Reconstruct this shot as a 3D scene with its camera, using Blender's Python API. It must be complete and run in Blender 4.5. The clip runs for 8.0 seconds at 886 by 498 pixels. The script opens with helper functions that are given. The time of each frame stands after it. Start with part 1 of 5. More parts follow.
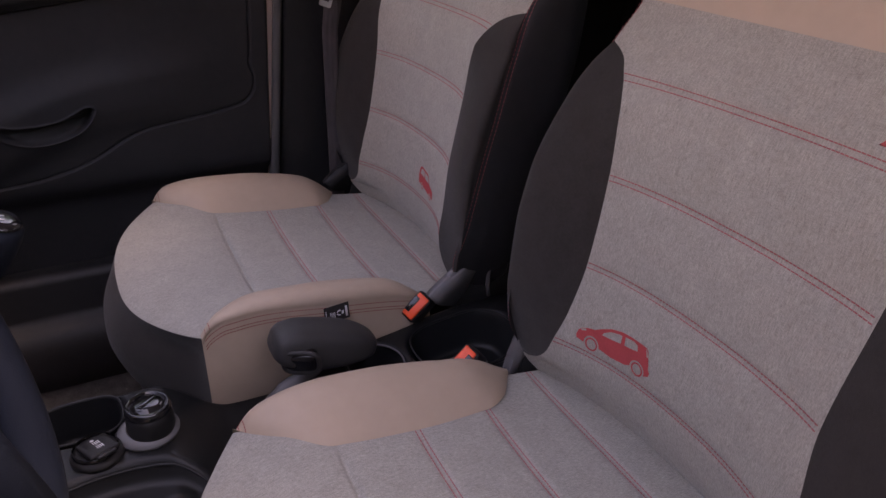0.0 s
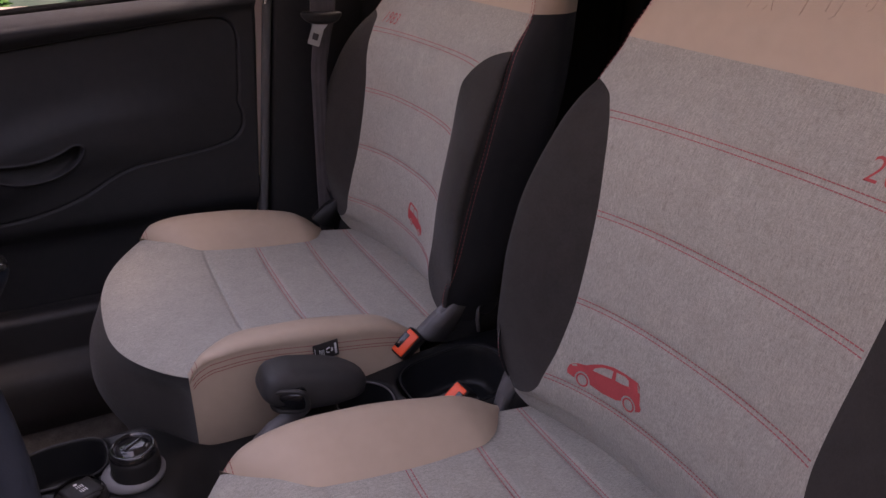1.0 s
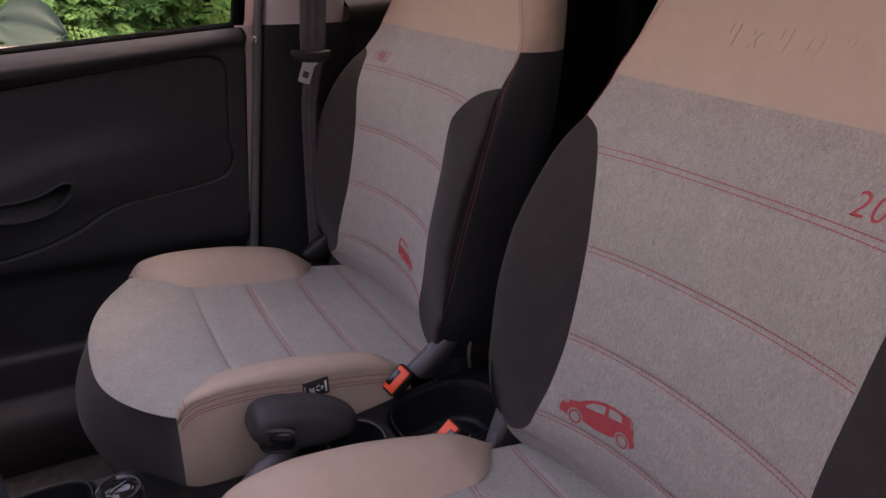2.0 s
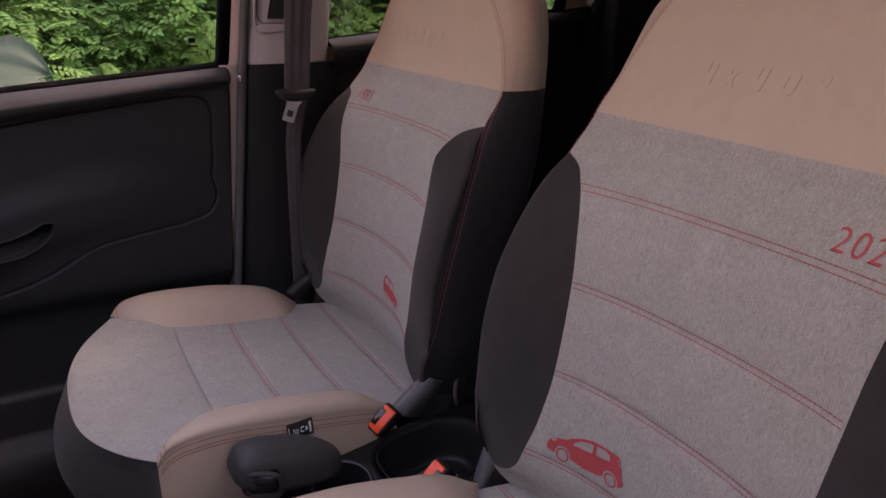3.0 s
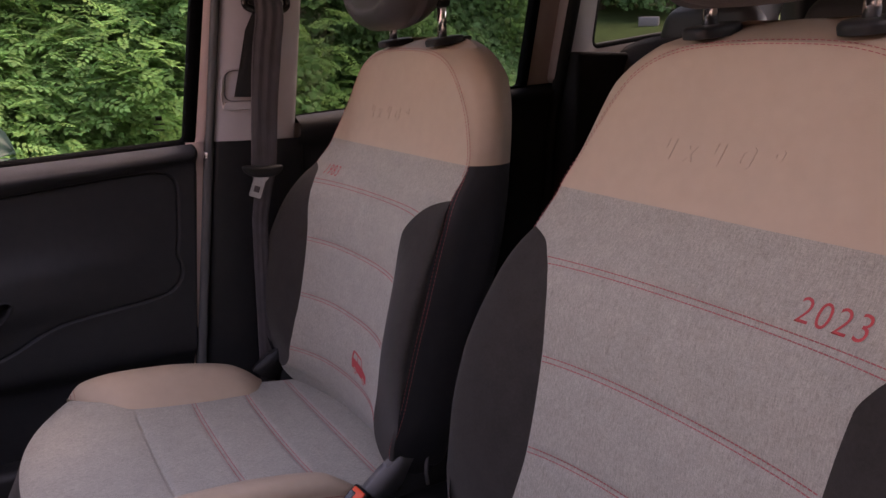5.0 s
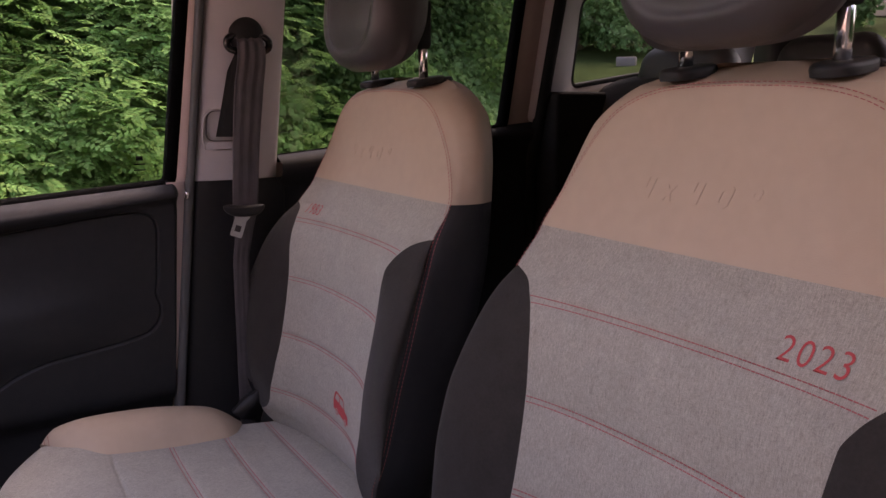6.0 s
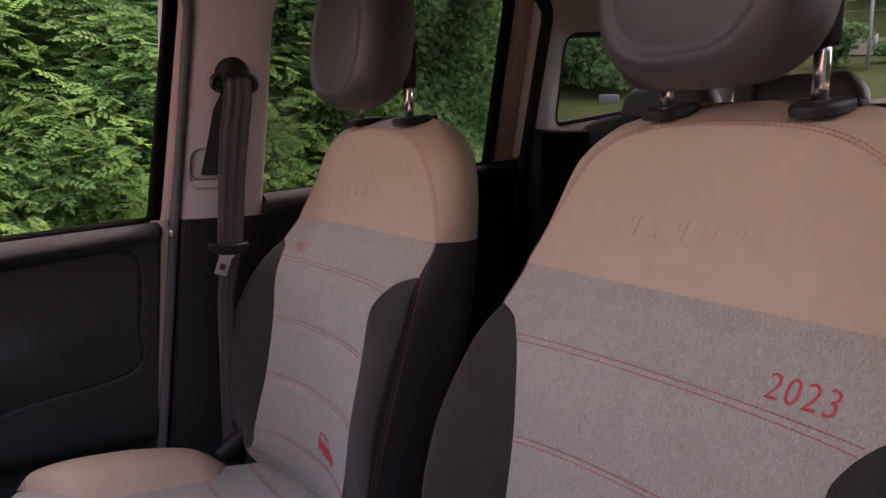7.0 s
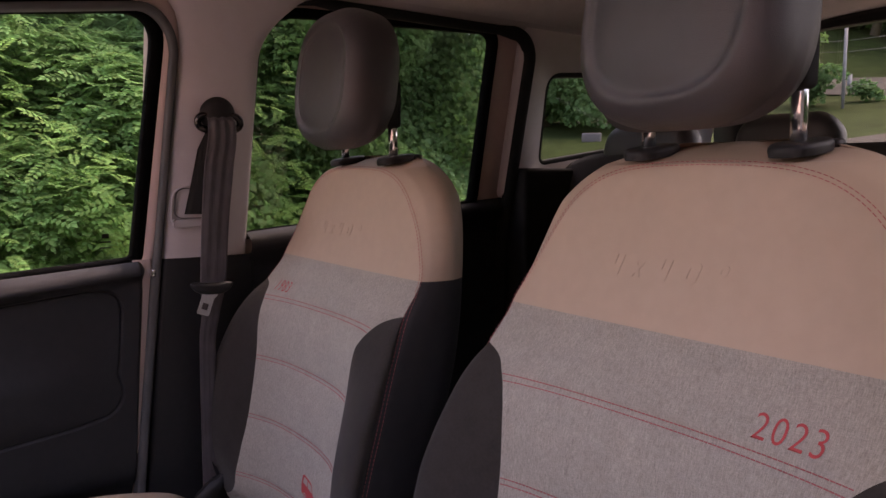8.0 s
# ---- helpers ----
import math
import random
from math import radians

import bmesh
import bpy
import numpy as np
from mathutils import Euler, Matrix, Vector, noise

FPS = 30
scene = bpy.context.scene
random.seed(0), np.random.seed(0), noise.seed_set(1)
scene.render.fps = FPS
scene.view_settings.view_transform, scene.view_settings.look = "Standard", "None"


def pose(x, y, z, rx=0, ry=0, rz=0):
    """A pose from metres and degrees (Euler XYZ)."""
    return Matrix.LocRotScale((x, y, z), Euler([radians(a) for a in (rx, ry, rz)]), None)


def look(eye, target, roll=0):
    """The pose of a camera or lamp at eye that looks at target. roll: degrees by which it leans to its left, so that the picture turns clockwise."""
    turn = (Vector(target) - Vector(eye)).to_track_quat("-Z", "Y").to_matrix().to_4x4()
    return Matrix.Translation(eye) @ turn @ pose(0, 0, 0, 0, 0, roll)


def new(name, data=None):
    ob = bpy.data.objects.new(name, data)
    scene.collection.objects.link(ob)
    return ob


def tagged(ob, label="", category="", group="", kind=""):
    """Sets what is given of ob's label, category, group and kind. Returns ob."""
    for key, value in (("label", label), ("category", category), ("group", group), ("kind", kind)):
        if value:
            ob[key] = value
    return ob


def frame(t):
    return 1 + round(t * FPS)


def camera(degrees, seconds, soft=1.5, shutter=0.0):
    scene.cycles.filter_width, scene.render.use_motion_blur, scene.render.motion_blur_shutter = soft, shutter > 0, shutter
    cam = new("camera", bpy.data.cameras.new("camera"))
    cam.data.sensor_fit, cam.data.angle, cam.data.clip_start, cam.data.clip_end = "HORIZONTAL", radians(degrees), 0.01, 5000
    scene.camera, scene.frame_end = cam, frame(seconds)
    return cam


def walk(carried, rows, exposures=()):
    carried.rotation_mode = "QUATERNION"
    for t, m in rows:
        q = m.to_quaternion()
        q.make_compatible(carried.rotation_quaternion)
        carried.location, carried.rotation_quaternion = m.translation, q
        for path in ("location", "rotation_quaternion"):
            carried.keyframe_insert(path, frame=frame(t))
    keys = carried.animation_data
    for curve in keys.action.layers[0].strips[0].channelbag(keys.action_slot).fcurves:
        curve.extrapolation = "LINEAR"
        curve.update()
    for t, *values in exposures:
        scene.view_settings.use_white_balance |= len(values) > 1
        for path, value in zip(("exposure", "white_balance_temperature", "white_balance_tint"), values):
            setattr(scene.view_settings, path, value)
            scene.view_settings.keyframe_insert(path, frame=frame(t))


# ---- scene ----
cam = camera(61.99, 8.0)
PATH = [
    (0, (-0.7900, 0.9069, 0.9401), (0.7907, 0.1076, 0.0113), 0.78),
    (0.5, (-0.7890, 0.9061, 0.9413), (0.8045, 0.0878, 0.0518), 0.67),
    (1, (-0.7881, 0.9052, 0.9425), (0.8164, 0.0638, 0.0954), 0.66),
    (1.5, (-0.7872, 0.9043, 0.9438), (0.8287, 0.0451, 0.1372), 0.59),
    (3, (-0.7844, 0.9017, 0.9475), (0.8525, -0.0284, 0.2726), 0.45),
    (3.5, (-0.7835, 0.9009, 0.9488), (0.8548, -0.0571, 0.3175), 0.47),
    (4, (-0.7825, 0.9000, 0.9500), (0.8574, -0.0834, 0.3638), 0.38),
    (4.5, (-0.7816, 0.8992, 0.9513), (0.8603, -0.1060, 0.4092), 0.27),
    (6, (-0.7788, 0.8966, 0.9550), (0.8563, -0.1846, 0.5582), 0.15),
    (6.5, (-0.7779, 0.8957, 0.9562), (0.8534, -0.2068, 0.6049), 0.10),
    (7, (-0.7770, 0.8948, 0.9575), (0.8514, -0.2265, 0.6560), 0.06),
    (7.5, (-0.7761, 0.8940, 0.9587), (0.8469, -0.2469, 0.7045), 0.04),
    (8, (-0.7751, 0.8931, 0.9600), (0.8402, -0.2688, 0.7580), 0.01),
]
walk(cam, [(t, look(eye, target, roll)) for t, eye, target, roll in PATH], exposures=[(0, 2.97, 9600, 41), (8, 2.97, 9600, 41)])

# ---------- world, sun, exposure ----------
world = bpy.data.worlds.new("world")
scene.world = world
world.use_nodes = True
wn = world.node_tree
sky = wn.nodes.new("ShaderNodeTexSky")
sky.sky_type = "NISHITA"
sky.sun_disc = False
sky.sun_elevation, sky.sun_rotation = radians(58), radians(187)
sky.air_density, sky.dust_density, sky.ozone_density = 1.0, 1.8, 1.2
wn.nodes["Background"].inputs["Strength"].default_value = 0.15
cloud = wn.nodes.new("ShaderNodeHueSaturation")  # overcast: nearly grey
cloud.inputs["Saturation"].default_value = 1.0
wn.links.new(sky.outputs["Color"], cloud.inputs["Color"])
wn.links.new(cloud.outputs["Color"], wn.nodes["Background"].inputs["Color"])
sun = new("sun", bpy.data.lights.new("sun", "SUN"))
sun.data.energy, sun.data.angle, sun.data.color = 0.8, radians(60), (1.0, 0.985, 0.955)
sun.matrix_world = look((-0.6, -5.0, 8), (0, 0, 0))


# ---------- materials ----------
def mat(name, color, rough=0.6, metal=0.0, var=0.12, scale=30.0, bump=0.0, bump_scale=400.0, stretch=(1, 1, 1), spec=0.5, sheen=0.0, rand=0.0, coat=0.0):
    m = bpy.data.materials.new(name)
    m.use_nodes = True
    nt = m.node_tree
    b = nt.nodes["Principled BSDF"]
    tc = nt.nodes.new("ShaderNodeTexCoord")
    mp = nt.nodes.new("ShaderNodeMapping")
    mp.inputs["Scale"].default_value = stretch
    nt.links.new(tc.outputs["Object"], mp.inputs["Vector"])
    n1 = nt.nodes.new("ShaderNodeTexNoise")
    n1.inputs["Scale"].default_value, n1.inputs["Detail"].default_value = scale, 6
    n2 = nt.nodes.new("ShaderNodeTexNoise")
    n2.inputs["Scale"].default_value, n2.inputs["Detail"].default_value = scale * 0.13, 3
    nt.links.new(mp.outputs[0], n1.inputs["Vector"])
    nt.links.new(tc.outputs["Object"], n2.inputs["Vector"])
    add = nt.nodes.new("ShaderNodeMath")
    add.operation = "ADD"
    nt.links.new(n1.outputs["Fac"], add.inputs[0])
    nt.links.new(n2.outputs["Fac"], add.inputs[1])
    rg = nt.nodes.new("ShaderNodeMapRange")
    rg.inputs["From Min"].default_value, rg.inputs["From Max"].default_value = 0.6, 1.4
    rg.inputs["To Min"].default_value, rg.inputs["To Max"].default_value = 1 - var, 1 + var
    nt.links.new(add.outputs[0], rg.inputs["Value"])
    mul = nt.nodes.new("ShaderNodeVectorMath")
    mul.operation = "SCALE"
    mul.inputs[0].default_value = color
    nt.links.new(rg.outputs[0], mul.inputs["Scale"])
    out = mul.outputs[0]
    if rand:
        oi = nt.nodes.new("ShaderNodeNewGeometry")
        hs = nt.nodes.new("ShaderNodeHueSaturation")
        r2 = nt.nodes.new("ShaderNodeMapRange")
        r2.inputs["To Min"].default_value, r2.inputs["To Max"].default_value = 1 - rand, 1 + rand
        nt.links.new(oi.outputs["Random Per Island"], r2.inputs["Value"])
        nt.links.new(r2.outputs[0], hs.inputs["Value"])
        r3 = nt.nodes.new("ShaderNodeMapRange")
        r3.inputs["To Min"].default_value, r3.inputs["To Max"].default_value = 0.485, 0.515
        nt.links.new(oi.outputs["Random Per Island"], r3.inputs["Value"])
        nt.links.new(r3.outputs[0], hs.inputs["Hue"])
        nt.links.new(out, hs.inputs["Color"])
        out = hs.outputs[0]
    nt.links.new(out, b.inputs["Base Color"])
    b.inputs["Roughness"].default_value, b.inputs["Metallic"].default_value = rough, metal
    b.inputs["Specular IOR Level"].default_value = spec
    b.inputs["Sheen Weight"].default_value = sheen
    b.inputs["Coat Weight"].default_value = coat
    if bump:
        n3 = nt.nodes.new("ShaderNodeTexNoise")
        n3.inputs["Scale"].default_value, n3.inputs["Detail"].default_value = bump_scale, 3
        nt.links.new(mp.outputs[0], n3.inputs["Vector"])
        bp = nt.nodes.new("ShaderNodeBump")
        bp.inputs["Strength"].default_value, bp.inputs["Distance"].default_value = bump, 0.001
        nt.links.new(n3.outputs["Fac"], bp.inputs["Height"])
        nt.links.new(bp.outputs[0], b.inputs["Normal"])
    return m


def glass_mat(name, tint=(0.96, 0.98, 0.97)):
    m = bpy.data.materials.new(name)
    m.use_nodes = True
    nt = m.node_tree
    b = nt.nodes["Principled BSDF"]
    b.inputs["Base Color"].default_value = (*tint, 1)
    b.inputs["Roughness"].default_value = 0.0
    b.inputs["IOR"].default_value = 1.05
    b.inputs["Transmission Weight"].default_value = 1.0
    return m


def melange(name, dark, light):
    """Woven two-tone cloth: fine threads both ways, with short streaks."""
    m = mat(name, light, 0.95, var=0.1, scale=40, bump=0.0, sheen=0.15, spec=0.2)
    nt = m.node_tree
    b = nt.nodes["Principled BSDF"]
    tc = nt.nodes["Texture Coordinate"]
    facs = []
    for s in ((1350, 170, 170), (260, 1250, 1250), (2300, 1900, 1900)):
        mp = nt.nodes.new("ShaderNodeMapping")
        mp.inputs["Scale"].default_value = s
        nz = nt.nodes.new("ShaderNodeTexNoise")
        nz.inputs["Scale"].default_value, nz.inputs["Detail"].default_value = 1.0, 2
        nt.links.new(tc.outputs["Object"], mp.inputs["Vector"])
        nt.links.new(mp.outputs[0], nz.inputs["Vector"])
        gain = nt.nodes.new("ShaderNodeMath")
        gain.operation = "MULTIPLY"
        gain.inputs[1].default_value = (1.4, 0.9, 0.7)[len(facs)]
        nt.links.new(nz.outputs["Fac"], gain.inputs[0])
        facs.append(gain.outputs[0])
    a = nt.nodes.new("ShaderNodeMath")
    a.operation = "ADD"
    nt.links.new(facs[0], a.inputs[0])
    nt.links.new(facs[1], a.inputs[1])
    a2 = nt.nodes.new("ShaderNodeMath")
    a2.operation = "ADD"
    nt.links.new(a.outputs[0], a2.inputs[0])
    nt.links.new(facs[2], a2.inputs[1])
    r = nt.nodes.new("ShaderNodeMapRange")
    r.inputs["From Min"].default_value, r.inputs["From Max"].default_value = 1.06, 1.94
    nt.links.new(a2.outputs[0], r.inputs["Value"])
    mx = nt.nodes.new("ShaderNodeMix")
    mx.data_type = "RGBA"
    mx.inputs[6].default_value, mx.inputs[7].default_value = (*dark, 1), (*light, 1)
    nt.links.new(r.outputs[0], mx.inputs[0])
    mul = nt.nodes["Vector Math"]
    nt.links.new(mx.outputs[2], mul.inputs[0])
    bp = nt.nodes.new("ShaderNodeBump")
    bp.inputs["Strength"].default_value, bp.inputs["Distance"].default_value = 0.3, 0.0005
    nt.links.new(a2.outputs[0], bp.inputs["Height"])
    nt.links.new(bp.outputs[0], b.inputs["Normal"])
    return m


M_CLOTH = melange("grey_melange_cloth", (0.204, 0.195, 0.172), (0.400, 0.381, 0.336))
M_DARK = mat("dark_knit_cloth", (0.0305, 0.0270, 0.0252), 0.95, var=0.2, scale=300, bump=0.4, bump_scale=1200, sheen=0.1, spec=0.15)
M_BEIGE = mat("beige_leatherette", (0.430, 0.325, 0.245), 0.55, var=0.05, scale=60, bump=0.25, bump_scale=900, spec=0.35)
M_RED = mat("red_thread", (0.27, 0.040, 0.042), 0.7, var=0.1, scale=200)
M_PRINT = mat("red_print", (0.44, 0.055, 0.058), 0.75, var=0.12, scale=400)
M_ROSE = mat("rose_thread", (0.35, 0.085, 0.092), 0.75, var=0.1, scale=200)
M_PLASTIC = mat("black_grained_plastic", (0.017, 0.017, 0.018), 0.45, var=0.15, scale=80, bump=0.35, bump_scale=900, spec=0.25)
M_SOFT = mat("soft_black_plastic", (0.0215, 0.0215, 0.0230), 0.6, var=0.15, scale=60, bump=0.3, bump_scale=1100, spec=0.24)
M_SEAL = mat("dark_grey_rubber", (0.065, 0.066, 0.066), 0.65, var=0.15, scale=60)
M_FLOCK = mat("black_flocked_seal", (0.004, 0.004, 0.004), 1.0, var=0.2, scale=90, spec=0.03)
M_GLOSS = mat("gloss_black", (0.01, 0.01, 0.011), 0.12, var=0.1, scale=50, spec=0.6)
M_RUBBER = mat("black_rubber", (0.015, 0.015, 0.015), 0.75, var=0.2, scale=60, spec=0.15)
M_VINYL = mat("dark_vinyl", (0.037, 0.032, 0.035), 0.40, var=0.12, scale=60, bump=0.55, bump_scale=1300, spec=0.75)
M_TRIM = mat("grey_pillar_trim", (0.52, 0.485, 0.49), 0.7, var=0.05, scale=40, bump=0.25, bump_scale=900)
M_LINER = mat("headliner_cloth", (0.62, 0.585, 0.58), 0.95, var=0.08, scale=200, bump=0.4, bump_scale=700)
M_PAINT = mat("beige_car_paint", (0.52, 0.39, 0.35), 0.35, var=0.04, scale=20, coat=0.25)
M_CHROME = mat("chrome", (0.88, 0.88, 0.89), 0.17, metal=1.0, var=0.05, scale=40)
M_STEEL = mat("brushed_steel", (0.55, 0.55, 0.56), 0.3, metal=1.0, var=0.1, scale=300)
M_BELT = mat("belt_webbing", (0.050, 0.044, 0.049), 0.38, var=0.35, scale=260, bump=0.4, bump_scale=600, stretch=(1, 1, 0.03), sheen=0.1)
M_ORANGE = mat("orange_release_button", (0.98, 0.085, 0.02), 0.4, var=0.05, scale=60)
M_CARPET = mat("grey_carpet", (0.05, 0.048, 0.047), 1.0, var=0.6, scale=350, bump=1.0, bump_scale=500, spec=0.1)
M_WHITE = mat("white_print", (0.7, 0.7, 0.7), 0.7, var=0.05)
M_HINGE = mat("dark_grey_plastic", (0.105, 0.100, 0.102), 0.5, var=0.1, scale=60, bump=0.3, bump_scale=900)
M_GREYPL = mat("silver_grey_plastic", (0.12, 0.12, 0.125), 0.45, var=0.06, scale=60)
M_PAD = mat("padded_grip_leather", (0.030, 0.029, 0.029), 0.55, var=0.15, scale=80, bump=0.4, bump_scale=900, spec=0.4)
M_WHEEL = mat("blue_black_leather", (0.012, 0.016, 0.024), 0.65, var=0.15, scale=60, bump=0.3, bump_scale=800, spec=0.08)
M_CONSOLE = mat("black_console_plastic", (0.0085, 0.0095, 0.0105), 0.4, var=0.15, scale=80, bump=0.3, bump_scale=900, spec=0.3)
def tinted_mat(name, tint):
    """Privacy glass: passes a share of the light at each face, with a faint mirror."""
    m = bpy.data.materials.new(name)
    m.use_nodes = True
    nt = m.node_tree
    nt.nodes.remove(nt.nodes["Principled BSDF"])
    tr, gl, mx = nt.nodes.new("ShaderNodeBsdfTransparent"), nt.nodes.new("ShaderNodeBsdfGlossy"), nt.nodes.new("ShaderNodeMixShader")
    tr.inputs["Color"].default_value = (*tint, 1)
    gl.inputs["Roughness"].default_value = 0.02
    mx.inputs[0].default_value = 0.035
    nt.links.new(tr.outputs[0], mx.inputs[1])
    nt.links.new(gl.outputs[0], mx.inputs[2])
    nt.links.new(mx.outputs[0], nt.nodes["Material Output"].inputs["Surface"])
    return m


M_GLASS = glass_mat("window_glass")
M_TINTED = tinted_mat("tinted_rear_glass", (0.70, 0.715, 0.705))
M_LEAF = mat("green_leaf", (0.094, 0.232, 0.078), 0.65, var=0.2, scale=4, rand=0.22, spec=0.2)
M_LEAF2 = mat("yellow_green_leaf", (0.116, 0.262, 0.080), 0.65, var=0.2, scale=4, rand=0.25, spec=0.2)
M_LEAF3 = mat("deep_green_leaf", (0.084, 0.205, 0.080), 0.65, var=0.3, scale=2, rand=0.40, spec=0.2)
M_PALE = mat("pale_underside_leaf", (0.034, 0.078, 0.056), 0.6, var=0.1, scale=6)
M_BARK = mat("grey_brown_bark", (0.10, 0.08, 0.06), 0.9, var=0.4, scale=20, bump=0.8, bump_scale=60)
M_GRASS = mat("lawn", (0.026, 0.042, 0.014), 0.9, var=0.5, scale=3, bump=0.8, bump_scale=60, spec=0.05)
M_GRAVEL = mat("pale_gravel", (0.078, 0.074, 0.066), 0.95, var=0.3, scale=25, bump=0.8, bump_scale=90, spec=0.05)
# shade between leaves, given as one mottled green
M_SHADE = mat("leaf_shade_green", (0.090, 0.190, 0.080), 0.95, var=0.7, scale=9, spec=0.1)
# unseen ground, colour chosen for the warm light it bounces
M_YARD = mat("warm_bounce_ground", (0.23, 0.195, 0.165), 0.95, var=0.25, scale=20, bump=0.8, bump_scale=80, spec=0.1)
# for the added wall; reddish to warm the light on the seat backs
M_BOUNCE_WALL = mat("reddish_bounce_wall", (0.36, 0.265, 0.246), 0.9, var=0.12, scale=6, bump=0.5, bump_scale=90, spec=0.1)
M_ZINC = mat("galvanised_post", (0.20, 0.21, 0.22), 0.6, metal=0.2, var=0.15, scale=15)
for leafy in (M_LEAF, M_LEAF2, M_LEAF3, M_PALE):  # daylight shines through leaves
    nt = leafy.node_tree
    pb, out = nt.nodes["Principled BSDF"], nt.nodes["Material Output"]
    tr, mixer = nt.nodes.new("ShaderNodeBsdfTranslucent"), nt.nodes.new("ShaderNodeMixShader")
    mixer.inputs[0].default_value = 0.58
    nt.links.new(pb.inputs["Base Color"].links[0].from_socket, tr.inputs["Color"])
    nt.links.new(pb.outputs[0], mixer.inputs[1])
    nt.links.new(tr.outputs[0], mixer.inputs[2])
    nt.links.new(mixer.outputs[0], out.inputs["Surface"])


# ---------- mesh helpers ----------
def part(name, bm, material, parent=None, label="", smooth=True):
    """One mesh object from a bmesh, under a thing or a part."""
    me = bpy.data.meshes.new(name)
    bmesh.ops.recalc_face_normals(bm, faces=bm.faces[:])
    bm.to_mesh(me)
    bm.free()
    me.materials.append(material)
    if smooth:
        for p in me.polygons:
            p.use_smooth = True
    ob = new(name, me)
    ob.parent = parent
    if label:
        ob["label"] = label
    return ob


def empty(name, label="", category="", group="", kind="", at=(0, 0, 0)):
    ob = new(name)
    ob.location = at
    bpy.context.view_layer.update()
    return tagged(ob, label, category, group, kind)


def grid(rows, close_u=False, close_v=False):
    """A sheet of quads through rows of points."""
    bm = bmesh.new()
    vs = [[bm.verts.new(p) for p in row] for row in rows]
    n, k = len(rows), len(rows[0])
    for i in range(n if close_v else n - 1):
        for j in range(k if close_u else k - 1):
            a, b, c, d = vs[i][j], vs[i][(j + 1) % k], vs[(i + 1) % n][(j + 1) % k], vs[(i + 1) % n][j]
            bm.faces.new((a, b, c, d))
    bmesh.ops.remove_doubles(bm, verts=bm.verts[:], dist=1e-5)
    return bm


def curve(xs, ys):
    """A smooth function through points (monotone where they are)."""
    xs, ys = np.array(xs, float), np.array(ys, float)
    d = np.diff(ys) / np.diff(xs)
    m = np.zeros(len(xs))
    m[0], m[-1] = d[0], d[-1]
    for i in range(1, len(xs) - 1):
        m[i] = 0 if d[i - 1] * d[i] <= 0 else 2 * d[i - 1] * d[i] / (d[i - 1] + d[i])

    def at(x):
        x = min(max(x, xs[0]), xs[-1])
        i = min(max(int(np.searchsorted(xs, x)) - 1, 0), len(xs) - 2)
        h = xs[i + 1] - xs[i]
        s = (x - xs[i]) / h
        return float((2 * s**3 - 3 * s**2 + 1) * ys[i] + (s**3 - 2 * s**2 + s) * h * m[i] + (3 * s**2 - 2 * s**3) * ys[i + 1] + (s**3 - s**2) * h * m[i + 1])

    return at


def tube(path, radius, sides=10, closed=False, caps=True):
    """A round bar along a path; radius a number or one per point."""
    path = [Vector(p) for p in path]
    n = len(path)
    rad = [radius] * n if isinstance(radius, (int, float)) else radius
    bm = bmesh.new()
    rings = []
    up = None
    for i, p in enumerate(path):
        a, b = path[(i - 1) % n if closed else max(i - 1, 0)], path[(i + 1) % n if closed else min(i + 1, n - 1)]
        t = (b - a).normalized()
        if up is None:
            up = Vector((0, 0, 1)) if abs(t.z) < 0.9 else Vector((1, 0, 0))
        s = t.cross(up).normalized()
        up = s.cross(t).normalized()
        rings.append([bm.verts.new(p + rad[i] * (math.cos(q) * s + math.sin(q) * up)) for q in [2 * math.pi * k / sides for k in range(sides)]])
    for i in range(n if closed else n - 1):
        for k in range(sides):
            bm.faces.new((rings[i][k], rings[i][(k + 1) % sides], rings[(i + 1) % n][(k + 1) % sides], rings[(i + 1) % n][k]))
    if caps and not closed:
        bm.faces.new(rings[0])
        bm.faces.new(rings[-1])
    return bm


def rounded_box(x0, x1, y0, y1, z0, z1, r=0.01, seg=3):
    bm = bmesh.new()
    bmesh.ops.create_cube(bm, size=1)
    for v in bm.verts:
        v.co = Vector(((x0 + x1) / 2 + v.co.x * (x1 - x0), (y0 + y1) / 2 + v.co.y * (y1 - y0), (z0 + z1) / 2 + v.co.z * (z1 - z0)))
    bmesh.ops.bevel(bm, geom=bm.edges[:], offset=min(r, 0.49 * min(x1 - x0, y1 - y0, z1 - z0)), segments=seg, affect="EDGES", profile=0.5)
    return bm


def lathe(profile, centre, axis=(0, 0, 1), sides=32):
    """Turned body: profile of (radius, height) along the axis."""
    q = Vector(axis).to_track_quat("Z", "Y").to_matrix()
    rows = [[Vector(centre) + q @ Vector((r * math.cos(a), r * math.sin(a), h)) for a in [2 * math.pi * k / sides for k in range(sides)]] for r, h in profile]
    return grid(rows, close_u=True)


def moved(bm, m):
    bmesh.ops.transform(bm, matrix=m, verts=bm.verts[:])
    return bm


